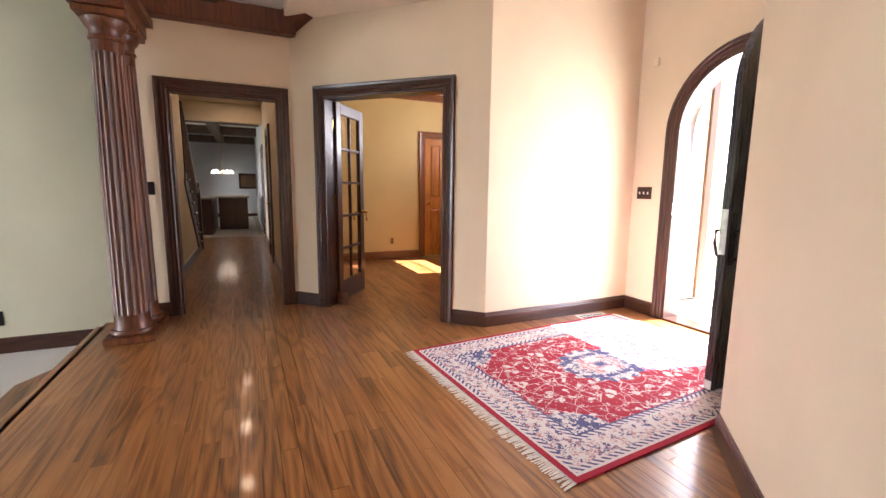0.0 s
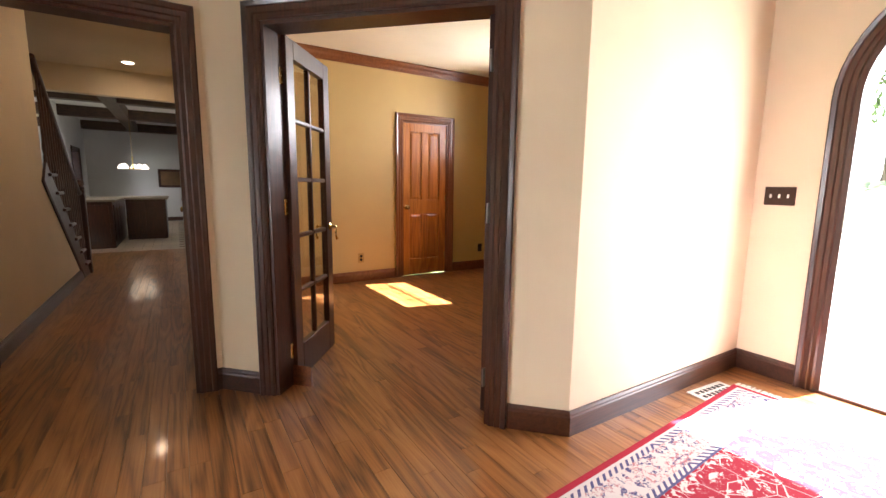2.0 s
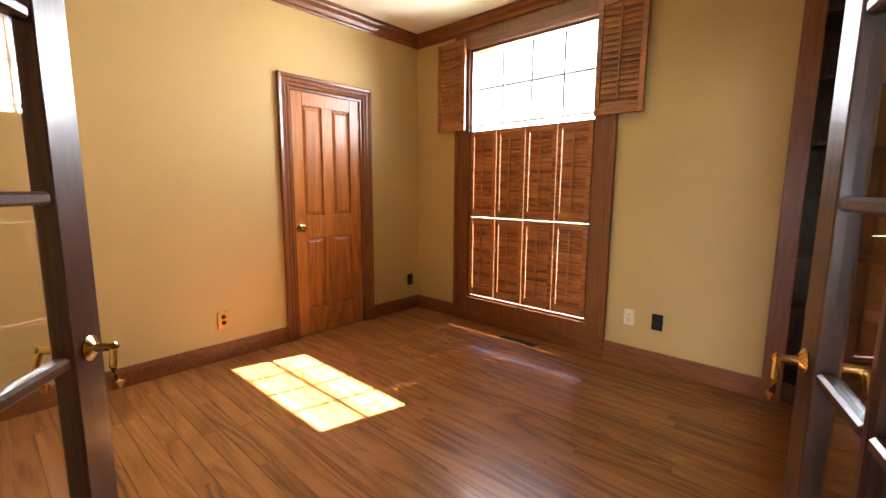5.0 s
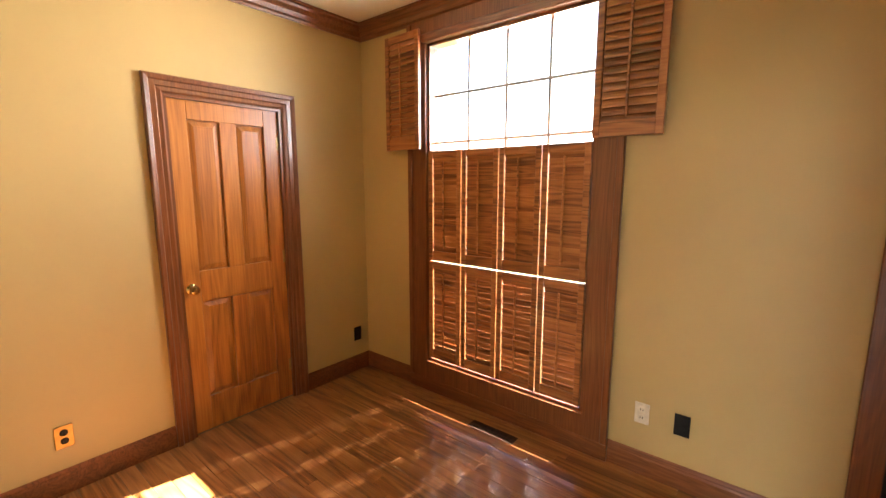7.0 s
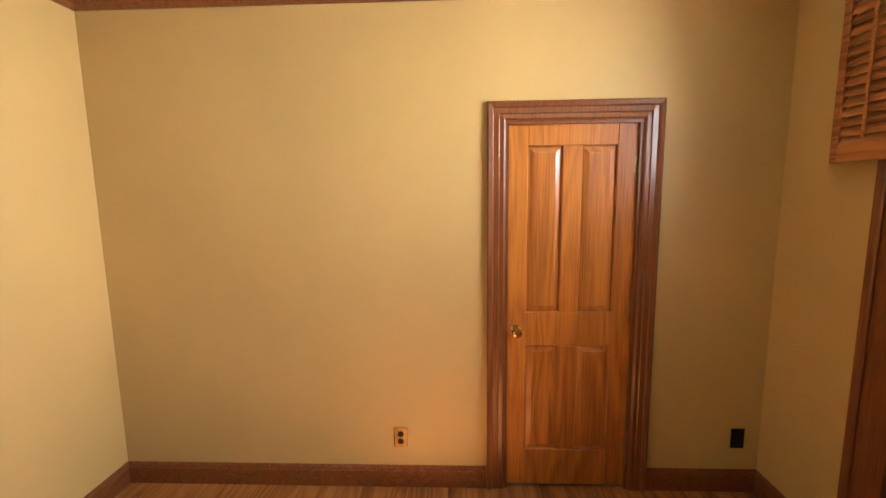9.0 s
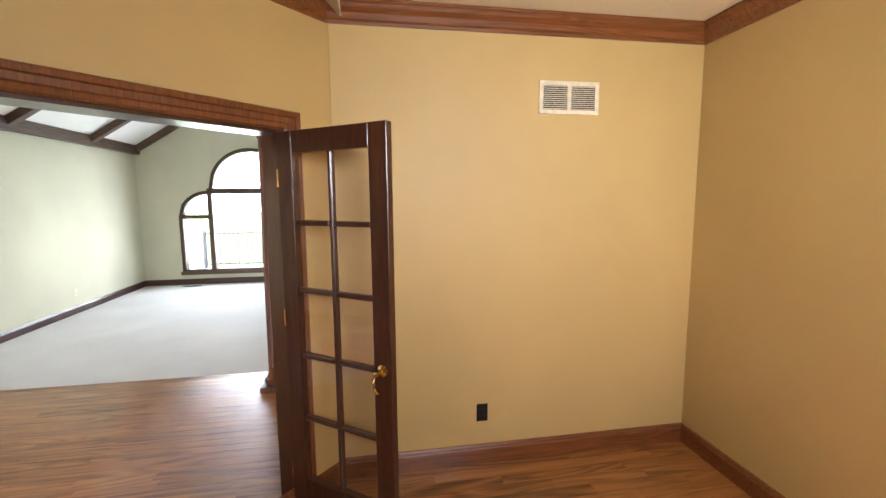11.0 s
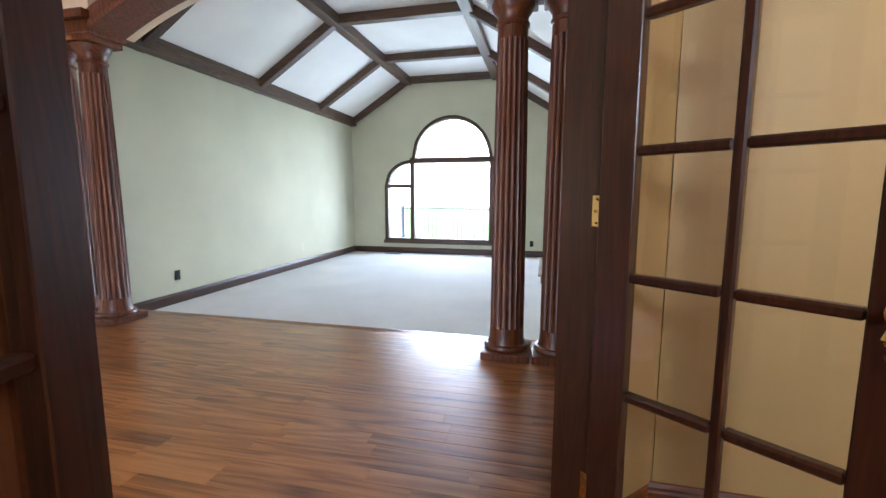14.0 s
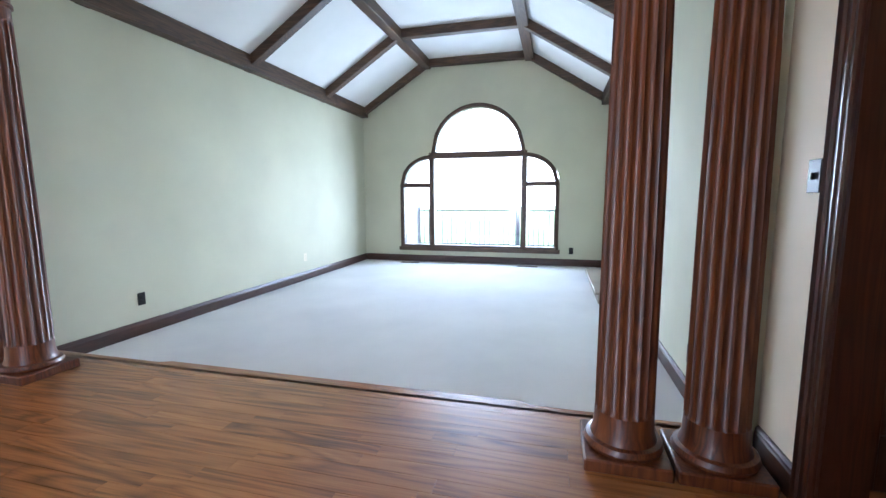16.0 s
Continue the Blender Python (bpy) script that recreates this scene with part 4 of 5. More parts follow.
# ---- study window with shutters ----
WYA, WYB, WZ0, WZ1 = 6.11, 4.92, 0.235, 2.49
win = tagged(empty("window_1", pose(0, 0, 0)), "tall small-paned study window in a stained surround", "window", kind="structure")
bm = bmesh.new()
for y0, y1, z0, z1 in ((WYA, 6.27, 0.10, 2.64), (4.77, WYB, 0.10, 2.64), (WYB, WYA, WZ1, 2.64), (WYB, WYA, 0.10, WZ0)):
    box(bm, (OX1 - 0.028, y0, z0), (OX1 - 0.001, y1, z1))
part("window_surround", bm, WARM, win)
for y0, y1 in ((6.235, 6.275), (4.765, 4.805)):
    part("backband", bevelled((OX1 - 0.042, y0, 0.10), (OX1 - 0.026, y1, 2.63), 0.005), WARM, win)
part("base_board", bevelled((OX1 - 0.034, 4.765, 0.0), (OX1 - 0.001, 6.275, 0.10), 0.004), WARM_H, win)
part("head_moulding", bevelled((OX1 - 0.05, WYB - 0.02, 2.49), (OX1 - 0.026, WYA + 0.02, 2.545), 0.006), WARM_H, win)
bm = bmesh.new()
for y0, y1, z0, z1 in ((WYA - 0.02, WYA + 0.002, WZ0, WZ1), (WYB - 0.002, WYB + 0.02, WZ0, WZ1), (WYB, WYA, WZ1 - 0.02, WZ1 + 0.002), (WYB, WYA, WZ0 - 0.002, WZ0 + 0.02)):
    box(bm, (OX1 - 0.004, y0, z0), (OX1 + 0.088, y1, z1))
part("window_frame", bm, WARM, win)
ycols = [WYB + 0.02 + (WYA - WYB - 0.04) * k / 4 for k in range(5)]
zrows = [WZ0 + 0.02 + (WZ1 - WZ0 - 0.04) * k / 7 for k in range(8)]
# white bars coloured grey, their shade against the bright panes
for y in ycols[1:-1]:
    part("muntin", bevelled((OX1 + 0.052, y - 0.009, WZ0 + 0.02), (OX1 + 0.072, y + 0.009, WZ1 - 0.02), 0.003), GREYPAINT_AND_BACKLIT, win)
for z in zrows[1:-1]:
    part("muntin", bevelled((OX1 + 0.053, WYB + 0.02, z - 0.009), (OX1 + 0.071, WYA - 0.02, z + 0.009), 0.003), GREYPAINT_AND_BACKLIT, win)
bm = bmesh.new()
box(bm, (OX1 + 0.060, WYB + 0.02, WZ0 + 0.02), (OX1 + 0.064, WYA - 0.02, WZ1 - 0.02))
p = part("pane", bm, GLASS, win)
p.visible_shadow = False

SW = 0.285


def slat_mesh(w, tilt):
    bm = bmesh.new()
    c, s = math.cos(tilt), math.sin(tilt)
    m = Matrix(((1, 0, 0, 0), (0, c, -s, 0), (0, s, c, 0), (0, 0, 0, 1)))
    for y in (0,):
        prof = [(-0.024, 0.0), (-0.016, 0.003), (0.0, 0.004), (0.016, 0.003), (0.024, 0.0), (0.016, -0.003), (0.0, -0.004), (-0.016, -0.003)]
        a, b = [bm.verts.new(m @ Vector((-w / 2, u, v))) for u, v in prof], [bm.verts.new(m @ Vector((w / 2, u, v))) for u, v in prof]
        bm.faces.new(a[::-1])
        bm.faces.new(b)
        for i in range(8):
            bm.faces.new((a[i], a[(i + 1) % 8], b[(i + 1) % 8], b[i]))
    return mesh_of("slat", bm, SLATWOOD)


SLATS = {}


def shutter(m, w, h, label, tilt):
    """A louvred shutter panel along x from the origin, upright, its room side at -y."""
    e = empty("louvred_shutter", m, label, "shutter", "study window shutters")
    st = 0.036
    for x0 in (0, w - st):
        part("stile", bevelled((x0, -0.012, 0), (x0 + st, 0.012, h), 0.002), SLATWOOD, e)
    part("bottom_rail", bevelled((st, -0.011, 0.001), (w - st, 0.011, 0.07), 0.002), SLATWOOD, e)
    part("top_rail", bevelled((st, -0.011, h - 0.05), (w - st, 0.011, h - 0.001), 0.002), SLATWOOD, e)
    n = max(4, round((h - 0.13) / 0.038))
    key = (round(w, 3), round(tilt, 2))
    if key not in SLATS:
        SLATS[key] = slat_mesh(w - 2 * st - 0.005, tilt)
    for k in range(n):
        z = 0.085 + (h - 0.15) * k / (n - 1)
        shared("slat", SLATS[key], e, Matrix.Translation((w / 2 + 0.0018, 0, z)) @ pose(0, 0, 0, random.uniform(-4, 4)))
    part("tilt_rod", bevelled((w / 2 - 0.006, -0.030, 0.09), (w / 2 + 0.006, -0.022, h - 0.07), 0.002), SLATWOOD, e)
    return e


for k in range(4):
    gap = (0.0, 0.003, 0.006, 0.009)[k]
    y = WYA - 0.0215 - k * 0.2880
    for z0, h, tl in ((0.268, 0.733, -1.30), (1.009, 0.768, -1.34)):
        shutter(pose(OX1 - 0.012, y - gap * 0.3, z0, 0, 0, -90), 0.2835, h, "closed red-brown louvred shutter across the lower window", tl)
for y, a in ((6.460, -92), (4.925, -88)):
    for d in (0.0,):
        shutter(pose(OX1 - 0.058 - d, y, 1.79, 0, 0, a), 0.335, 0.785, "open red-brown louvred shutter folded back beside the window", 1.1)

# ---- bookcase ----
bk = empty("bookcase", pose(0, 0, 0), "empty dark built-in bookcase beside the window wall", "bookcase")
for y0, y1 in ((3.715, 3.76), (3.165, 3.20)):
    part("side", bevelled((OX1 - 0.012, y0, 0), (4.575, y1, 2.62), 0.003), SHELFWOOD, bk)
part("face_stile", bevelled((OX1 - 0.03, 3.70, 0), (OX1 - 0.012, 3.80, 2.63), 0.004), WARM, bk)
part("plinth", bevelled((OX1 + 0.01, 3.20, 0), (4.57, 3.715, 0.11), 0.003), SHELFWOOD, bk)
for z in (0.11, 0.55, 0.87, 1.20, 1.51, 1.86, 2.20, 2.56):
    part("shelf", bevelled((OX1 + 0.002, 3.20, z), (4.572, 3.715, z + 0.022), 0.002), SHELFWOOD, bk)

# ---- plates, outlets, vents ----


def wall_plate(name, m, w, h, mat, label, category, kind):
    """A plate on a wall, in a frame whose -y looks into the room."""
    e = empty(name, m, label, category)
    part("plate", bevelled((-w / 2, -0.007, -h / 2), (w / 2, -0.001, h / 2), 0.002), mat, e)
    if kind == "outlet":
        for z in (-0.022, 0.022):
            bm = bmesh.new()
            lathe(bm, [(0.017, 0), (0.017, 0.003), (0.015, 0.004)], 14, pose(0, -0.007, z, 90))
            part("socket", bm, IVORY if mat in (BROWNPLATE, IVORY) and mat is not BLACKPLATE else BLACKPLATE, e)
            for x in (-0.006, 0.006):
                part("slot", bevelled((x - 0.0015, -0.0125, z - 0.005), (x + 0.0015, -0.0108, z + 0.006), 0.0003), DARKVOID, e)
    else:
        n = int(kind)
        for k in range(n):
            x = (k - (n - 1) / 2) * 0.046
            part("toggle", bevelled((x - 0.005, -0.018, -0.012), (x + 0.005, -0.007, 0.012), 0.002), WHITEMETAL if mat is BROWNPLATE else BLACKPLATE, e)
    return e


wall_plate("power_outlet", pose(2.226, OY1, 0.30), 0.075, 0.118, DULLBRASS, "brass double outlet plate low on the gold wall", "outlet", "outlet")
wall_plate("power_outlet", pose(4.10, OY1, 0.315), 0.072, 0.115, BLACKPLATE, "black double outlet low on the gold wall", "outlet", "outlet")
wall_plate("phone_plate", pose(OX1, 4.60, 0.345, 0, 0, -90), 0.072, 0.115, IVORY, "ivory three-hole phone plate low on the gold wall", "wall plate", "outlet")
wall_plate("power_outlet", pose(OX1, 4.41, 0.345, 0, 0, -90), 0.072, 0.115, BLACKPLATE, "black double outlet beside an ivory plate", "outlet", "outlet")
wall_plate("power_outlet", pose(OX0, 5.372, 0.34, 0, 0, 90), 0.072, 0.115, BLACKPLATE, "black double outlet on the gold return wall", "outlet", "outlet")
wall_plate("light_switch", pose(3.515, 2.885, 1.175, 0, 0, -90), 0.165, 0.115, BROWNPLATE, "brown three-toggle switch plate beside the front door", "light switch", "3")
wall_plate("light_switch", pose(-0.760, 4.435, 1.166), 0.075, 0.115, BLACKPLATE, "dark single switch plate beside the hall opening", "light switch", "1")
wall_plate("light_switch", pose(-1.004, -0.40, 1.141, 0, 0, 180), 0.12, 0.115, BROWNPLATE, "brown two-toggle switch plate beside the columns", "light switch", "2")
wall_plate("power_outlet", pose(-2.07, GS, 0.165, 0, 0, 180), 0.075, 0.118, BLACKPLATE, "black double outlet low on the sage wall", "outlet", "outlet")
wall_plate("power_outlet", pose(-4.80, GS, 0.18, 0, 0, 180), 0.075, 0.118, IVORY, "ivory double outlet low on the sage wall", "outlet", "outlet")
wall_plate("power_outlet", pose(GX, 3.86, 0.11, 0, 0, 90), 0.075, 0.118, BLACKPLATE, "black double outlet beside the arched window", "outlet", "outlet")
wall_plate("power_outlet", pose(-1.85, GN, 0.12), 0.075, 0.118, BLACKPLATE, "black double outlet behind the columns", "outlet", "outlet")
bell = empty("door_chime", pose(3.515, 2.846, 2.37, 0, 0, -90), "small ivory sensor box high beside the door", "sensor")
part("case", bevelled((-0.022, -0.03, -0.035), (0.022, -0.001, 0.035), 0.004), IVORY, bell)

gr = empty("air_return_grille", pose(OX0, 5.905, 2.285, 0, 0, 90), "cream metal air return grille high on the gold wall", "vent")
bm = bmesh.new()
for x0, x1, z0, z1 in ((-0.19, 0.19, 0.07, 0.095), (-0.19, 0.19, -0.095, -0.07), (-0.19, -0.165, -0.07, 0.07), (0.165, 0.19, -0.07, 0.07), (-0.012, 0.012, -0.07, 0.07)):
    box(bm, (x0, -0.010, z0), (x1, -0.001, z1))
part("frame", bm, IVORY, gr)
part("backing", bevelled((-0.165, -0.0022, -0.07), (0.165, -0.001, 0.07), 0.0004), DARKVOID, gr)
for c in (-0.0885, 0.0885):
    for k in range(12):
        z = -0.064 + k * 0.0117
        part("louvre", bevelled((c - 0.0755, -0.0085, z - 0.0022), (c + 0.0755, -0.0025, z + 0.0022), 0.0006), IVORY, gr)


def floor_register(m, w, h, frame_mat, slot_mat, label, rows, cols):
    e = empty("floor_register", m, label, "floor vent")
    part("plate", bevelled((-w / 2, -h / 2, 0.0005), (w / 2, h / 2, 0.006), 0.002), frame_mat, e)
    for i in range(cols):
        for j in range(rows):
            x, y = (i - (cols - 1) / 2) * (w * 0.85 / cols), (j - (rows - 1) / 2) * (h * 0.7 / rows)
            part("slot", bevelled((x - w * 0.3 / cols, y - h * 0.22 / rows, 0.0058), (x + w * 0.3 / cols, y + h * 0.22 / rows, 0.0066), 0.0002), slot_mat, e)
    return e


floor_register(pose(2.97, 2.90, 0, 0, 0, -4), 0.33, 0.13, WHITEMETAL, DARKVOID, "white scrolled metal floor register by the baseboard", 2, 7)
floor_register(pose(4.03, 5.42, 0, 0, 0, 90), 0.33, 0.085, BROWNPLATE, DARKVOID, "dark bronze floor register under the window", 2, 9)
for y in (0.85, 3.10):
    floor_register(pose(GX + 0.22, y, GF, 0, 0, 90), 0.36, 0.10, BROWNPLATE, DARKVOID, "dark floor register in the carpet under the arched window", 2, 9)

# ---- rug ----
RW, RH = 2.10, 1.62
rug = empty("persian_rug", pose(2.17, 2.0, 0.001, 0, 0, 3.7), "red Persian rug with ivory and navy border, fringed ends", "rug")
bm = bmesh.new()
nx, ny = 42, 32
gridv = [[bm.verts.new((-RW / 2 + RW * i / nx, -RH / 2 + RH * j / ny, 0.010 + 0.0012 * noise.noise((i * 0.35, j * 0.35, 0)))) for j in range(ny + 1)] for i in range(nx + 1)]
for i in range(nx):
    for j in range(ny):
        bm.faces.new((gridv[i][j], gridv[i + 1][j], gridv[i + 1][j + 1], gridv[i][j + 1]))
edge = bmesh.ops.extrude_face_region(bm, geom=bm.faces[:])
for v in edge["geom"]:
    if isinstance(v, bmesh.types.BMVert):
        v.co.z = 0.0005
part("weave", bm, RUG, rug)
for s in (-1, 1):
    bm = bmesh.new()
    for k in range(170):
        y = -RH / 2 + RH * (k + 0.5) / 170
        x1 = s * (RW / 2 + 0.065 + random.uniform(-0.012, 0.012))
        y1 = y + random.uniform(-0.012, 0.012)
        vs = [bm.verts.new(p) for p in ((s * RW / 2, y - 0.004, 0.007), (s * RW / 2, y + 0.004, 0.007), (x1, y1 + 0.004, 0.002), (x1, y1 - 0.004, 0.002),
                                       (s * RW / 2, y, 0.001), (x1, y1, 0.0006))]
        bm.faces.new((vs[0], vs[1], vs[2], vs[3]))
        bm.faces.new((vs[0], vs[3], vs[5], vs[4]))
        bm.faces.new((vs[1], vs[4], vs[5], vs[2]))
    part("fringe", bm, FRINGE, rug, "knotted white cotton fringe")

# ---- great room window, hearth, deck ----
gw = tagged(empty("window_2", pose(0, 0, 0)), "arched window of five lights in dark frames", "window", kind="structure")
bm = bmesh.new()
outline = [(WY0, WB)] + [(y, window_top(y)) for y in ys] + [(WY1, WB)]
sweep(bm, outline[:1] + [(y, z) for y, z in outline[1:-1:2]] + outline[-1:], [(0.0, -0.15), (0.0, 0.02), (-0.035, 0.03), (-0.075, 0.015), (-0.075, -0.15)], lambda y, z, v: Vector((GX + v, y, z)), closed=True)
part("outer_frame", bm, BEAM, gw)
for y in (WC - WR, WC + WR):
    part("mullion", bevelled((GX - 0.14, y - 0.05, WB + 0.05), (GX + 0.02, y + 0.05, WS), 0.006), BEAM, gw)
part("transom", bevelled((GX - 0.14, WC - WR - 0.04, WS - 0.11), (GX + 0.022, WC + WR + 0.04, WS + 0.01), 0.006), BEAM_Y, gw)
for y0, y1 in ((WY0 + 0.06, WC - WR - 0.05), (WC + WR + 0.05, WY1 - 0.06)):
    part("side_transom", bevelled((GX - 0.13, y0, SS - 0.05), (GX + 0.018, y1, SS + 0.035), 0.005), BEAM_Y, gw)
part("sill", bevelled((GX - 0.15, WY0 - 0.03, WB - 0.04), (GX + 0.05, WY1 + 0.03, WB + 0.035), 0.006), BEAM_Y, gw)
bm = bmesh.new()
box(bm, (GX - 0.085, WY0 + 0.04, WB + 0.03), (GX - 0.080, WY1 - 0.04, SS + 0.3))
box(bm, (GX - 0.085, WC - WR + 0.04, SS + 0.301), (GX - 0.080, WC + WR - 0.04, WS + WR - 0.06))
p = part("pane", bm, GLASS, gw)
p.visible_shadow = False
bm = bevelled((-5.9, 4.08, GF), (-4.22, 4.40, -0.06), 0.01)
h = thing("hearth", bm, STONE, "raised brown stone hearth against the sage wall", "hearth")
part("hearth_slab", bevelled((-5.93, 4.04, -0.059), (-4.19, 4.395, -0.02), 0.008), STONE, h)
slab("deck", [(-10.3, -6.0), (-7.23, -6.0), (-7.23, 9.0), (-10.3, 9.0)], -0.5, -0.26, GREYPAINT_AND_BACKLIT, "grey painted timber deck outside the window", "deck")
# railing coloured darker than the deck so it reads as backlit
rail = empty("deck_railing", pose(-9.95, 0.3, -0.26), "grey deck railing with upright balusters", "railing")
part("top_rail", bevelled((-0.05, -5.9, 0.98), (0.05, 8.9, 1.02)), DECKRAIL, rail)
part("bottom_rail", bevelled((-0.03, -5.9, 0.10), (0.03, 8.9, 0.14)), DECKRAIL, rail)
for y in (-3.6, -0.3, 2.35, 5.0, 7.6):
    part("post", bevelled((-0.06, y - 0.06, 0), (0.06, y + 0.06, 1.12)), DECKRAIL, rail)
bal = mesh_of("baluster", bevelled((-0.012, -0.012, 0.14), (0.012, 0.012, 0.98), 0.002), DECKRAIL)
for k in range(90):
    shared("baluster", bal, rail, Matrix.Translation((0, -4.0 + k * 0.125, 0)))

# ---- hall: downlights, stairs ----
for x, y in ((-0.155, 7.3), (-0.155, 5.7), (-0.155, 9.0)):
    dl = empty("downlight", pose(x, y, HC), "lit recessed ceiling downlight in the hall", "downlight", "hall downlights")
    bm = bmesh.new()
    lathe(bm, [(0.085, -0.001), (0.090, -0.010), (0.068, -0.012), (0.066, -0.001)], 24)
    part("ring", bm, WHITEMETAL, dl)
    bm = bmesh.new()
    lathe(bm, [(0.064, -0.012), (0.064, -0.006), (0.02, -0.004)], 24)
    part("lens", bm, LAMPGLOW, dl)
    lamp = area("downlight_lamp", (x, y, HC - 0.03), (x, y, 0), 0.12, 0.12, 0.22, (1.0, 0.72, 0.42))

st = empty("staircase", pose(0, 0, 0), "dark wooden staircase rising along the hall wall", "staircase")
bm = bmesh.new()
sweep(bm, [(8.98, 0.0), (7.315, 1.38)], [(-0.03, 0.0), (-0.03, 0.022), (0.20, 0.022), (0.215, 0.012), (0.215, 0.0)][::-1], lambda y, z, v: Vector((HW + 0.002 + v, y, z)))
part("stringer", bm, TRIM, st)
for k in range(13):
    z = 0.185 * (k + 1)
    y = 8.95 - 0.225 * k
    edge_x = HW + 0.05 if y > 7.45 else HW - 0.14
    part("tread", bevelled((-1.95, y - 0.25, z - 0.032), (edge_x, y + 0.015, z), 0.008), TRIM_H, st)
    part("riser", bevelled((-1.94, y - 0.02, z - 0.185), (edge_x - 0.03, y - 0.004, z - 0.033), 0.002), TRIM_H, st)
    if y > 7.45:
        for dy in (-0.05, -0.16):
            bm = bmesh.new()
            top = 0.86 - (dy + 0.05) * 0.82
            lathe(bm, [(0.017, 0), (0.017, 0.16), (0.011, 0.18), (0.019, 0.24), (0.013, 0.34), (0.010, top)], 8, pose(HW, y + dy, z))
            part("baluster", bm, TRIM, st, smooth=True)
bm = bevelled((HW - 0.05, 8.99, 0.0), (HW + 0.05, 9.09, 1.12), 0.008)
lathe(bm, [(0.045, 1.12), (0.060, 1.135), (0.035, 1.15), (0.055, 1.19), (0.045, 1.235), (0.01, 1.25)], 16, pose(HW, 9.04, 0))
part("newel_post", bm, TRIM, st)
bm = bmesh.new()
tube(bm, [(HW, 9.04, 1.06), (HW, 8.88, 1.09), (HW, 7.33, 2.38)], 0.032, 10)
part("handrail", bm, TRIM, st, smooth=True)

# dark framed openings on the right of the hall
for y0, y1 in ((7.1, 7.9), (10.6, 11.5)):
    xx = HE if y0 < 9 else 0.42
    bm = bmesh.new()
    sweep(bm, [(y0, 0.0), (y0, 2.03), (y1, 2.03), (y1, 0.0)], CASING, lambda y, z, v: Vector((xx - 0.001 - v, y, z)))
    thing("trim_hall_side", bm, TRIM, "dark stained casing of a side door", "door casing", kind="structure")
    panelled_leaf(pose(xx + 0.017, y1 - 0.005, 0.0, 0, 0, -90), y1 - y0 - 0.01, 2.02, TRIM, "closed dark panelled side door of the hall", 1, (0.25, 1.8))

# ---- kitchen ----
isl = empty("kitchen_island", pose(0, 0, 0), "dark wooden kitchen island with panelled back", "kitchen island")
part("body", bevelled((-0.66, 13.0, 0.0), (0.06, 14.4, 0.86), 0.006), TRIM, isl)
for x0, x1 in ((-0.62, -0.32), (-0.28, 0.02)):
    part("back_panel", bevelled((x0, 12.984, 0.12), (x1, 13.0, 0.80), 0.006), TRIM, isl)
thing("worktop", bevelled((-0.67, 12.95, 0.861), (0.11, 14.45, 0.90), 0.006), STONE, "brown stone worktop on the island", "worktop")
cab = empty("base_cabinet", pose(0, 0, 0), "dark wooden base cabinet with framed doors", "cabinet")
part("body", bevelled((-1.75, 11.62, 0.0), (-0.74, 13.9, 0.86), 0.006), TRIM, cab)
for y in (11.68, 12.12, 12.56):
    d = part("door", bevelled((-0.738, y, 0.12), (-0.720, y + 0.40, 0.80), 0.005), TRIM, cab)
    part("knob", bevelled((-0.720, y + 0.33, 0.70), (-0.704, y + 0.35, 0.72), 0.003), DULLBRASS, d)
part("end_panel", bevelled((-1.68, 11.604, 0.12), (-0.80, 11.62, 0.80), 0.006), TRIM, cab)
thing("worktop", bevelled((-1.8, 11.57, 0.861), (-0.69, 13.95, 0.90), 0.006), STONE, "brown stone worktop on the base cabinet", "worktop")

ch = empty("chandelier", pose(-0.60, 15.0, 1.62), "brass chandelier with lit bell glass shades", "chandelier")
bm = bmesh.new()
tube(bm, [(0, 0, -0.08), (0, 0, 0.25)], 0.018, 8)
tube(bm, [(0, 0, 0.25), (0, 0, 1.38)], 0.006, 6)
part("stem", bm, BRASS, ch)
for k in range(5):
    a = 2 * math.pi * k / 5 + 0.3
    c, s = math.cos(a), math.sin(a)
    bm = bmesh.new()
    tube(bm, [(0.01 * c, 0.01 * s, -0.04), (0.12 * c, 0.12 * s, -0.07), (0.22 * c, 0.22 * s, 0.02), (0.25 * c, 0.25 * s, 0.06)], 0.008, 6)
    arm = part("arm", bm, BRASS, ch)
    bm = bmesh.new()
    lathe(bm, [(0.085, -0.06), (0.080, -0.03), (0.060, 0.01), (0.030, 0.05), (0.015, 0.06)], 16, pose(0.25 * c, 0.25 * s, 0))
    part("shade", bm, SHADEGLOW, arm, "lit frosted glass shade", smooth=True)
lamp = new("chandelier_lamp", bpy.data.lights.new("chandelier_lamp", "POINT"))
lamp.data.energy, lamp.data.color, lamp.data.shadow_soft_size = 0.2, (1.0, 0.8, 0.55), 0.2
lamp.location = (-0.60, 15.0, 1.40)
pic = empty("framed_picture", pose(0.165, 18.3, 1.37), "landscape picture in a dark frame", "picture")
bm = bmesh.new()
sweep(bm, [(-0.28, -0.22), (-0.28, 0.22), (0.28, 0.22), (0.28, -0.22)], [(0, 0), (0, 0.02), (0.05, 0.035), (0.07, 0.02), (0.07, 0)], lambda x, z, v: Vector((x, -0.002 - v, z)), closed=True)
part("frame", bm, TRIM, pic)
part("canvas", bevelled((-0.28, -0.010, -0.22), (0.28, -0.003, 0.22), 0.001), CANVAS, pic, "dim brown landscape painting")

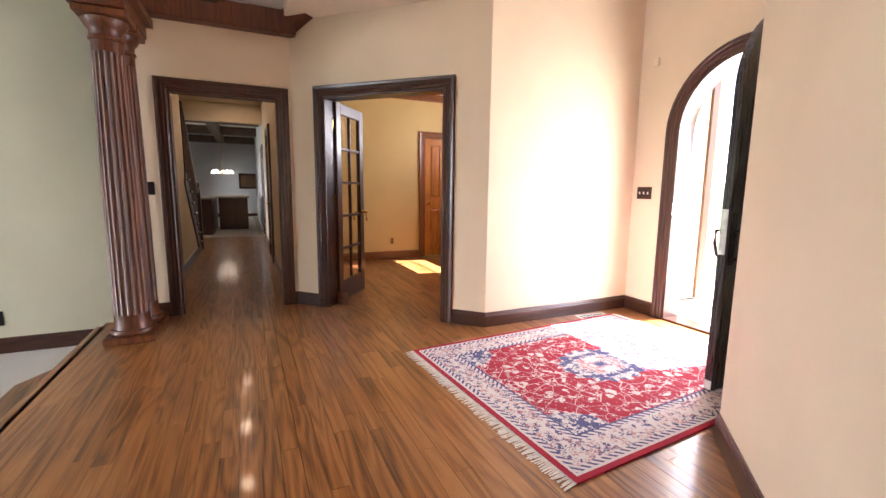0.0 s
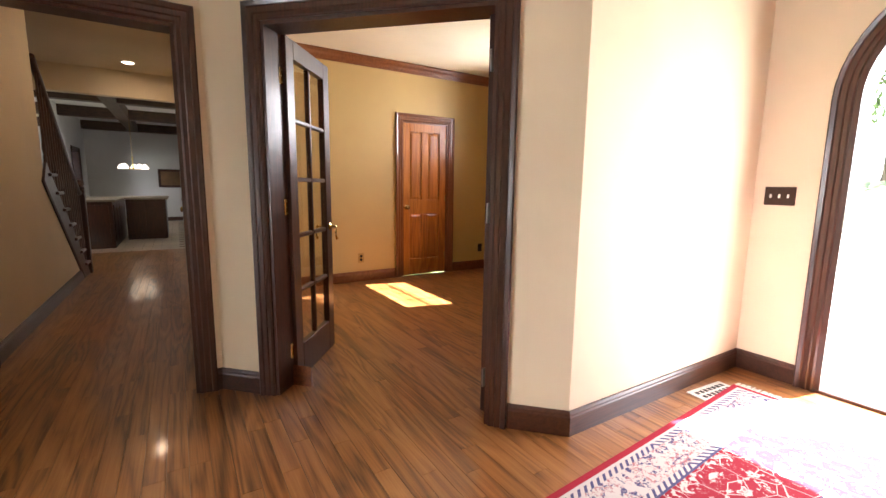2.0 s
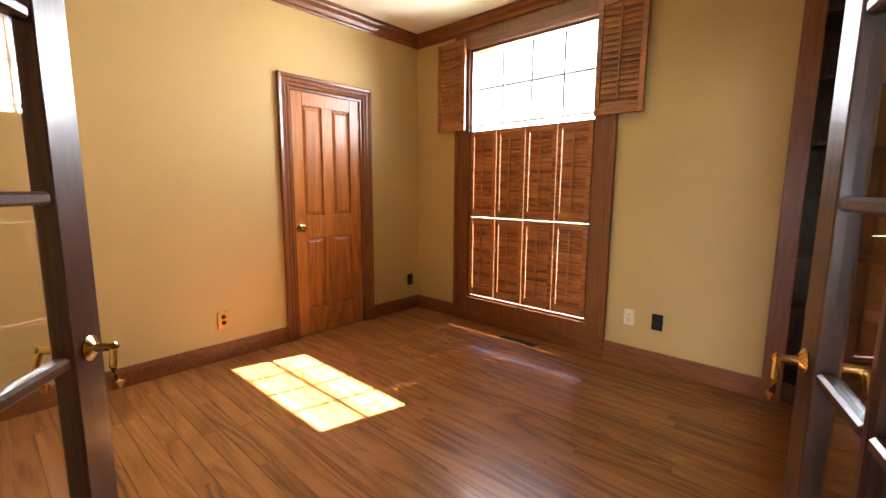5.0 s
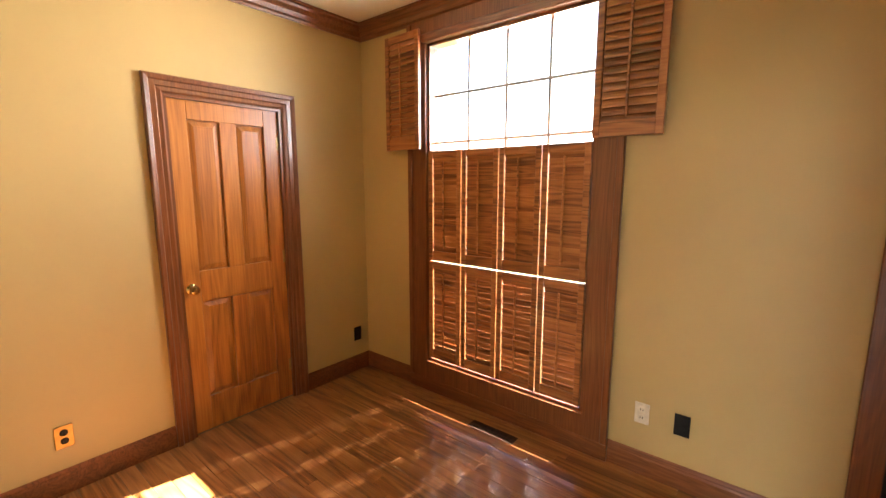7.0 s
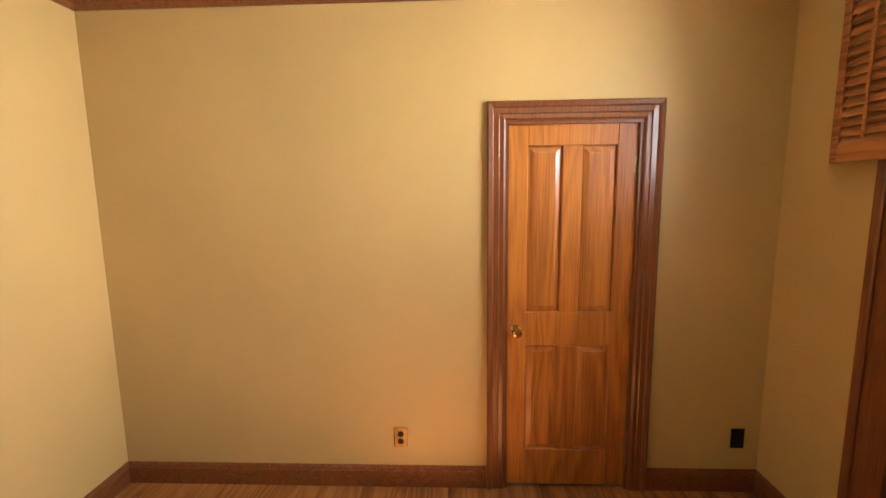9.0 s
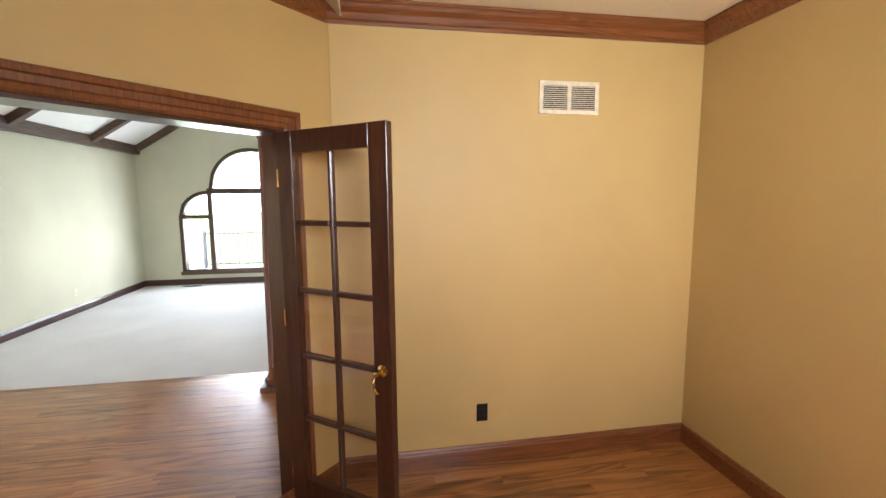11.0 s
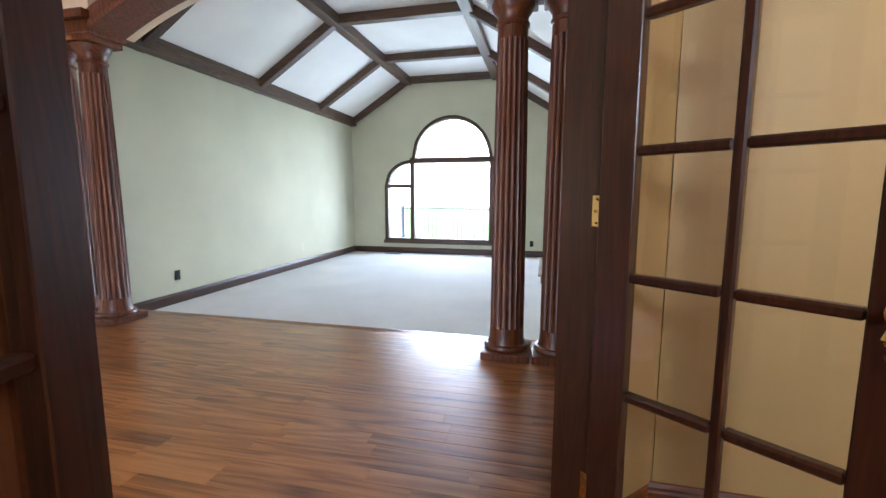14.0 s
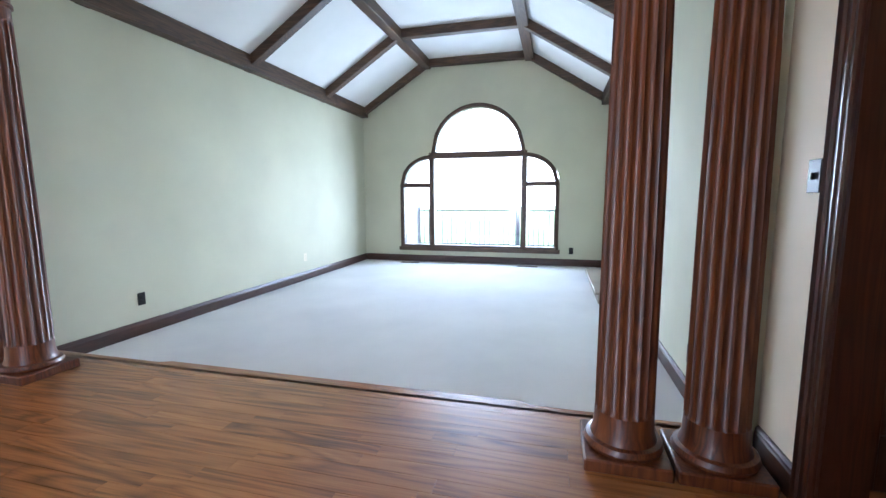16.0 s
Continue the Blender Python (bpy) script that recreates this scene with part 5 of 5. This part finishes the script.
# ---- outside the front door ----
car = empty("parked_car", pose(27.0, 13.75, 1.36, 0, 0, -64), "grey off-road car parked on the lawn", "car")
part("body", bevelled((-0.82, -1.7, 0.45), (0.82, 1.7, 1.02), 0.08), GREYPAINT_AND_BACKLIT, car)
part("cabin", bevelled((-0.72, -1.5, 1.02), (0.72, 0.5, 1.72), 0.08), BLACKPLATE, car)
part("rear_window", bevelled((-0.55, -1.56, 1.12), (0.55, -1.50, 1.58), 0.02), GLASS, car)
part("bumper", bevelled((-0.80, -1.85, 0.42), (0.80, -1.70, 0.60), 0.03), BLACKPLATE, car)
bm = bmesh.new()
lathe(bm, [(0.20, 0), (0.36, 0.02), (0.38, 0.10), (0.36, 0.18), (0.20, 0.20)], 24, pose(0, -1.70, 1.0, 90))
part("spare_wheel", bm, BLACKPLATE, car, smooth=True)
for x in (-0.80, 0.80):
    for y in (-1.1, 1.1):
        bm = bmesh.new()
        lathe(bm, [(0.18, -0.11), (0.36, -0.10), (0.38, 0.0), (0.36, 0.10), (0.18, 0.11)], 24, pose(x, y, 0.38, 0, 90, 0))
        part("wheel", bm, BLACKPLATE, car, smooth=True)


def tree(x, y, h, r, seed):
    rnd = random.Random(seed)
    e = empty("tree", pose(x, y, 1.72), "leafy green tree on the sunlit lawn", "tree")
    bm = bmesh.new()
    lathe(bm, [(0.30, 0), (0.20, 0.5), (0.16, h * 0.4), (0.09, h * 0.75), (0.03, h * 0.95)], 12)
    for k in range(7):
        a, z = rnd.uniform(0, 6.28), h * rnd.uniform(0.35, 0.7)
        tube(bm, [(0, 0, z), (r * 0.4 * math.cos(a), r * 0.4 * math.sin(a), z + h * 0.12), (r * 0.8 * math.cos(a), r * 0.8 * math.sin(a), z + h * 0.2)], 0.05, 6)
    part("trunk", bm, BARK, e)
    bm = bmesh.new()
    for k in range(2600):
        v = Vector((rnd.gauss(0, 1), rnd.gauss(0, 1), rnd.gauss(0, 0.8))).normalized() * (rnd.random() ** 0.4)
        c = Vector((v.x * r, v.y * r, h * 0.68 + v.z * h * 0.34)) * (1 + 0.12 * math.sin(5 * v.x + 3 * v.y))
        q = Euler((rnd.uniform(0, 6), rnd.uniform(0, 6), 0)).to_matrix()
        s = rnd.uniform(0.10, 0.22)
        bm.faces.new([bm.verts.new(c + q @ Vector(p) * s) for p in ((-1, 0, 0), (0, -0.5, 0.1), (1, 0, 0), (0, 0.5, 0.1))])
    part("crown", bm, LEAF, e)


tree(34.0, -14.0, 7.0, 2.6, 3)
tree(30.0, -4.0, 8.0, 3.0, 4)
tree(33.0, 9.0, 9.0, 3.4, 5)
bm = bevelled((5.2, 3.45, -0.02), (5.6, 3.85, 2.75), 0.01)
thing("porch_pillar", bm, BRICK, "red brick porch pillar", "pillar")

# ---- floor tiles and boards ----
tile_me = mesh_of("tile", bevelled((0.004, 0.004, -0.006), (0.296, 0.196, 0.0), 0.002), TILE)
rest = bmesh.new()
for i in range(-8, 2):
    for j in range(0, 36):
        x, y = i * 0.30 - 0.18, 11.055 + j * 0.20
        x += 0.15 * (j % 2)
        if x + 0.3 > 0.42:
            continue
        if j < 22:
            shared("tile", tile_me, kfloor, Matrix.Translation((x, y, 0)))
        else:
            box(rest, (x + 0.004, y + 0.004, -0.006), (x + 0.296, y + 0.196, 0.0))
tagged(part("far_tiles", rest, TILE, kfloor), "tan tiles further off", kind="stuff")

PW = 0.083
BOARDS = {}
rest = bmesh.new()
rnd = random.Random(11)


def span(x):
    if x < 0.47:
        return (-0.60, 11.05)
    if x < 3.62:
        return (-0.60, 6.82)
    return (3.10, 6.82)


row = 0
x = -1.158
while x < 4.58:
    y, end = span(x + PW / 2)
    y -= 0.0
    first = True
    while y < end - 0.02:
        length = rnd.choice((0.45, 0.6, 0.8, 1.0, 1.2, 1.45))
        if first:
            length *= rnd.choice((0.5, 0.75, 1.0))
            first = False
        length = round(min(length, end - y), 3)
        if end - y - length < 0.2:
            length = round(end - y, 3)
        cy = y + length / 2
        if x < 2.9 and 0.3 < cy < 5.2:
            if length not in BOARDS:
                b = bmesh.new()
                box(b, (0.0009, 0.0006, -0.018), (PW - 0.0009, length - 0.0006, 0.0))
                BOARDS[length] = mesh_of("board", b, OAK)
            shared("board", BOARDS[length], floor_ob, Matrix.Translation((x, y, 0)))
        else:
            box(rest, (x + 0.0009, y + 0.0006, -0.018), (x + PW - 0.0009, y + length - 0.0006, 0.0))
        y += length
    x += PW
tagged(part("far_boards", rest, OAK, floor_ob), "varnished oak boards", kind="stuff")
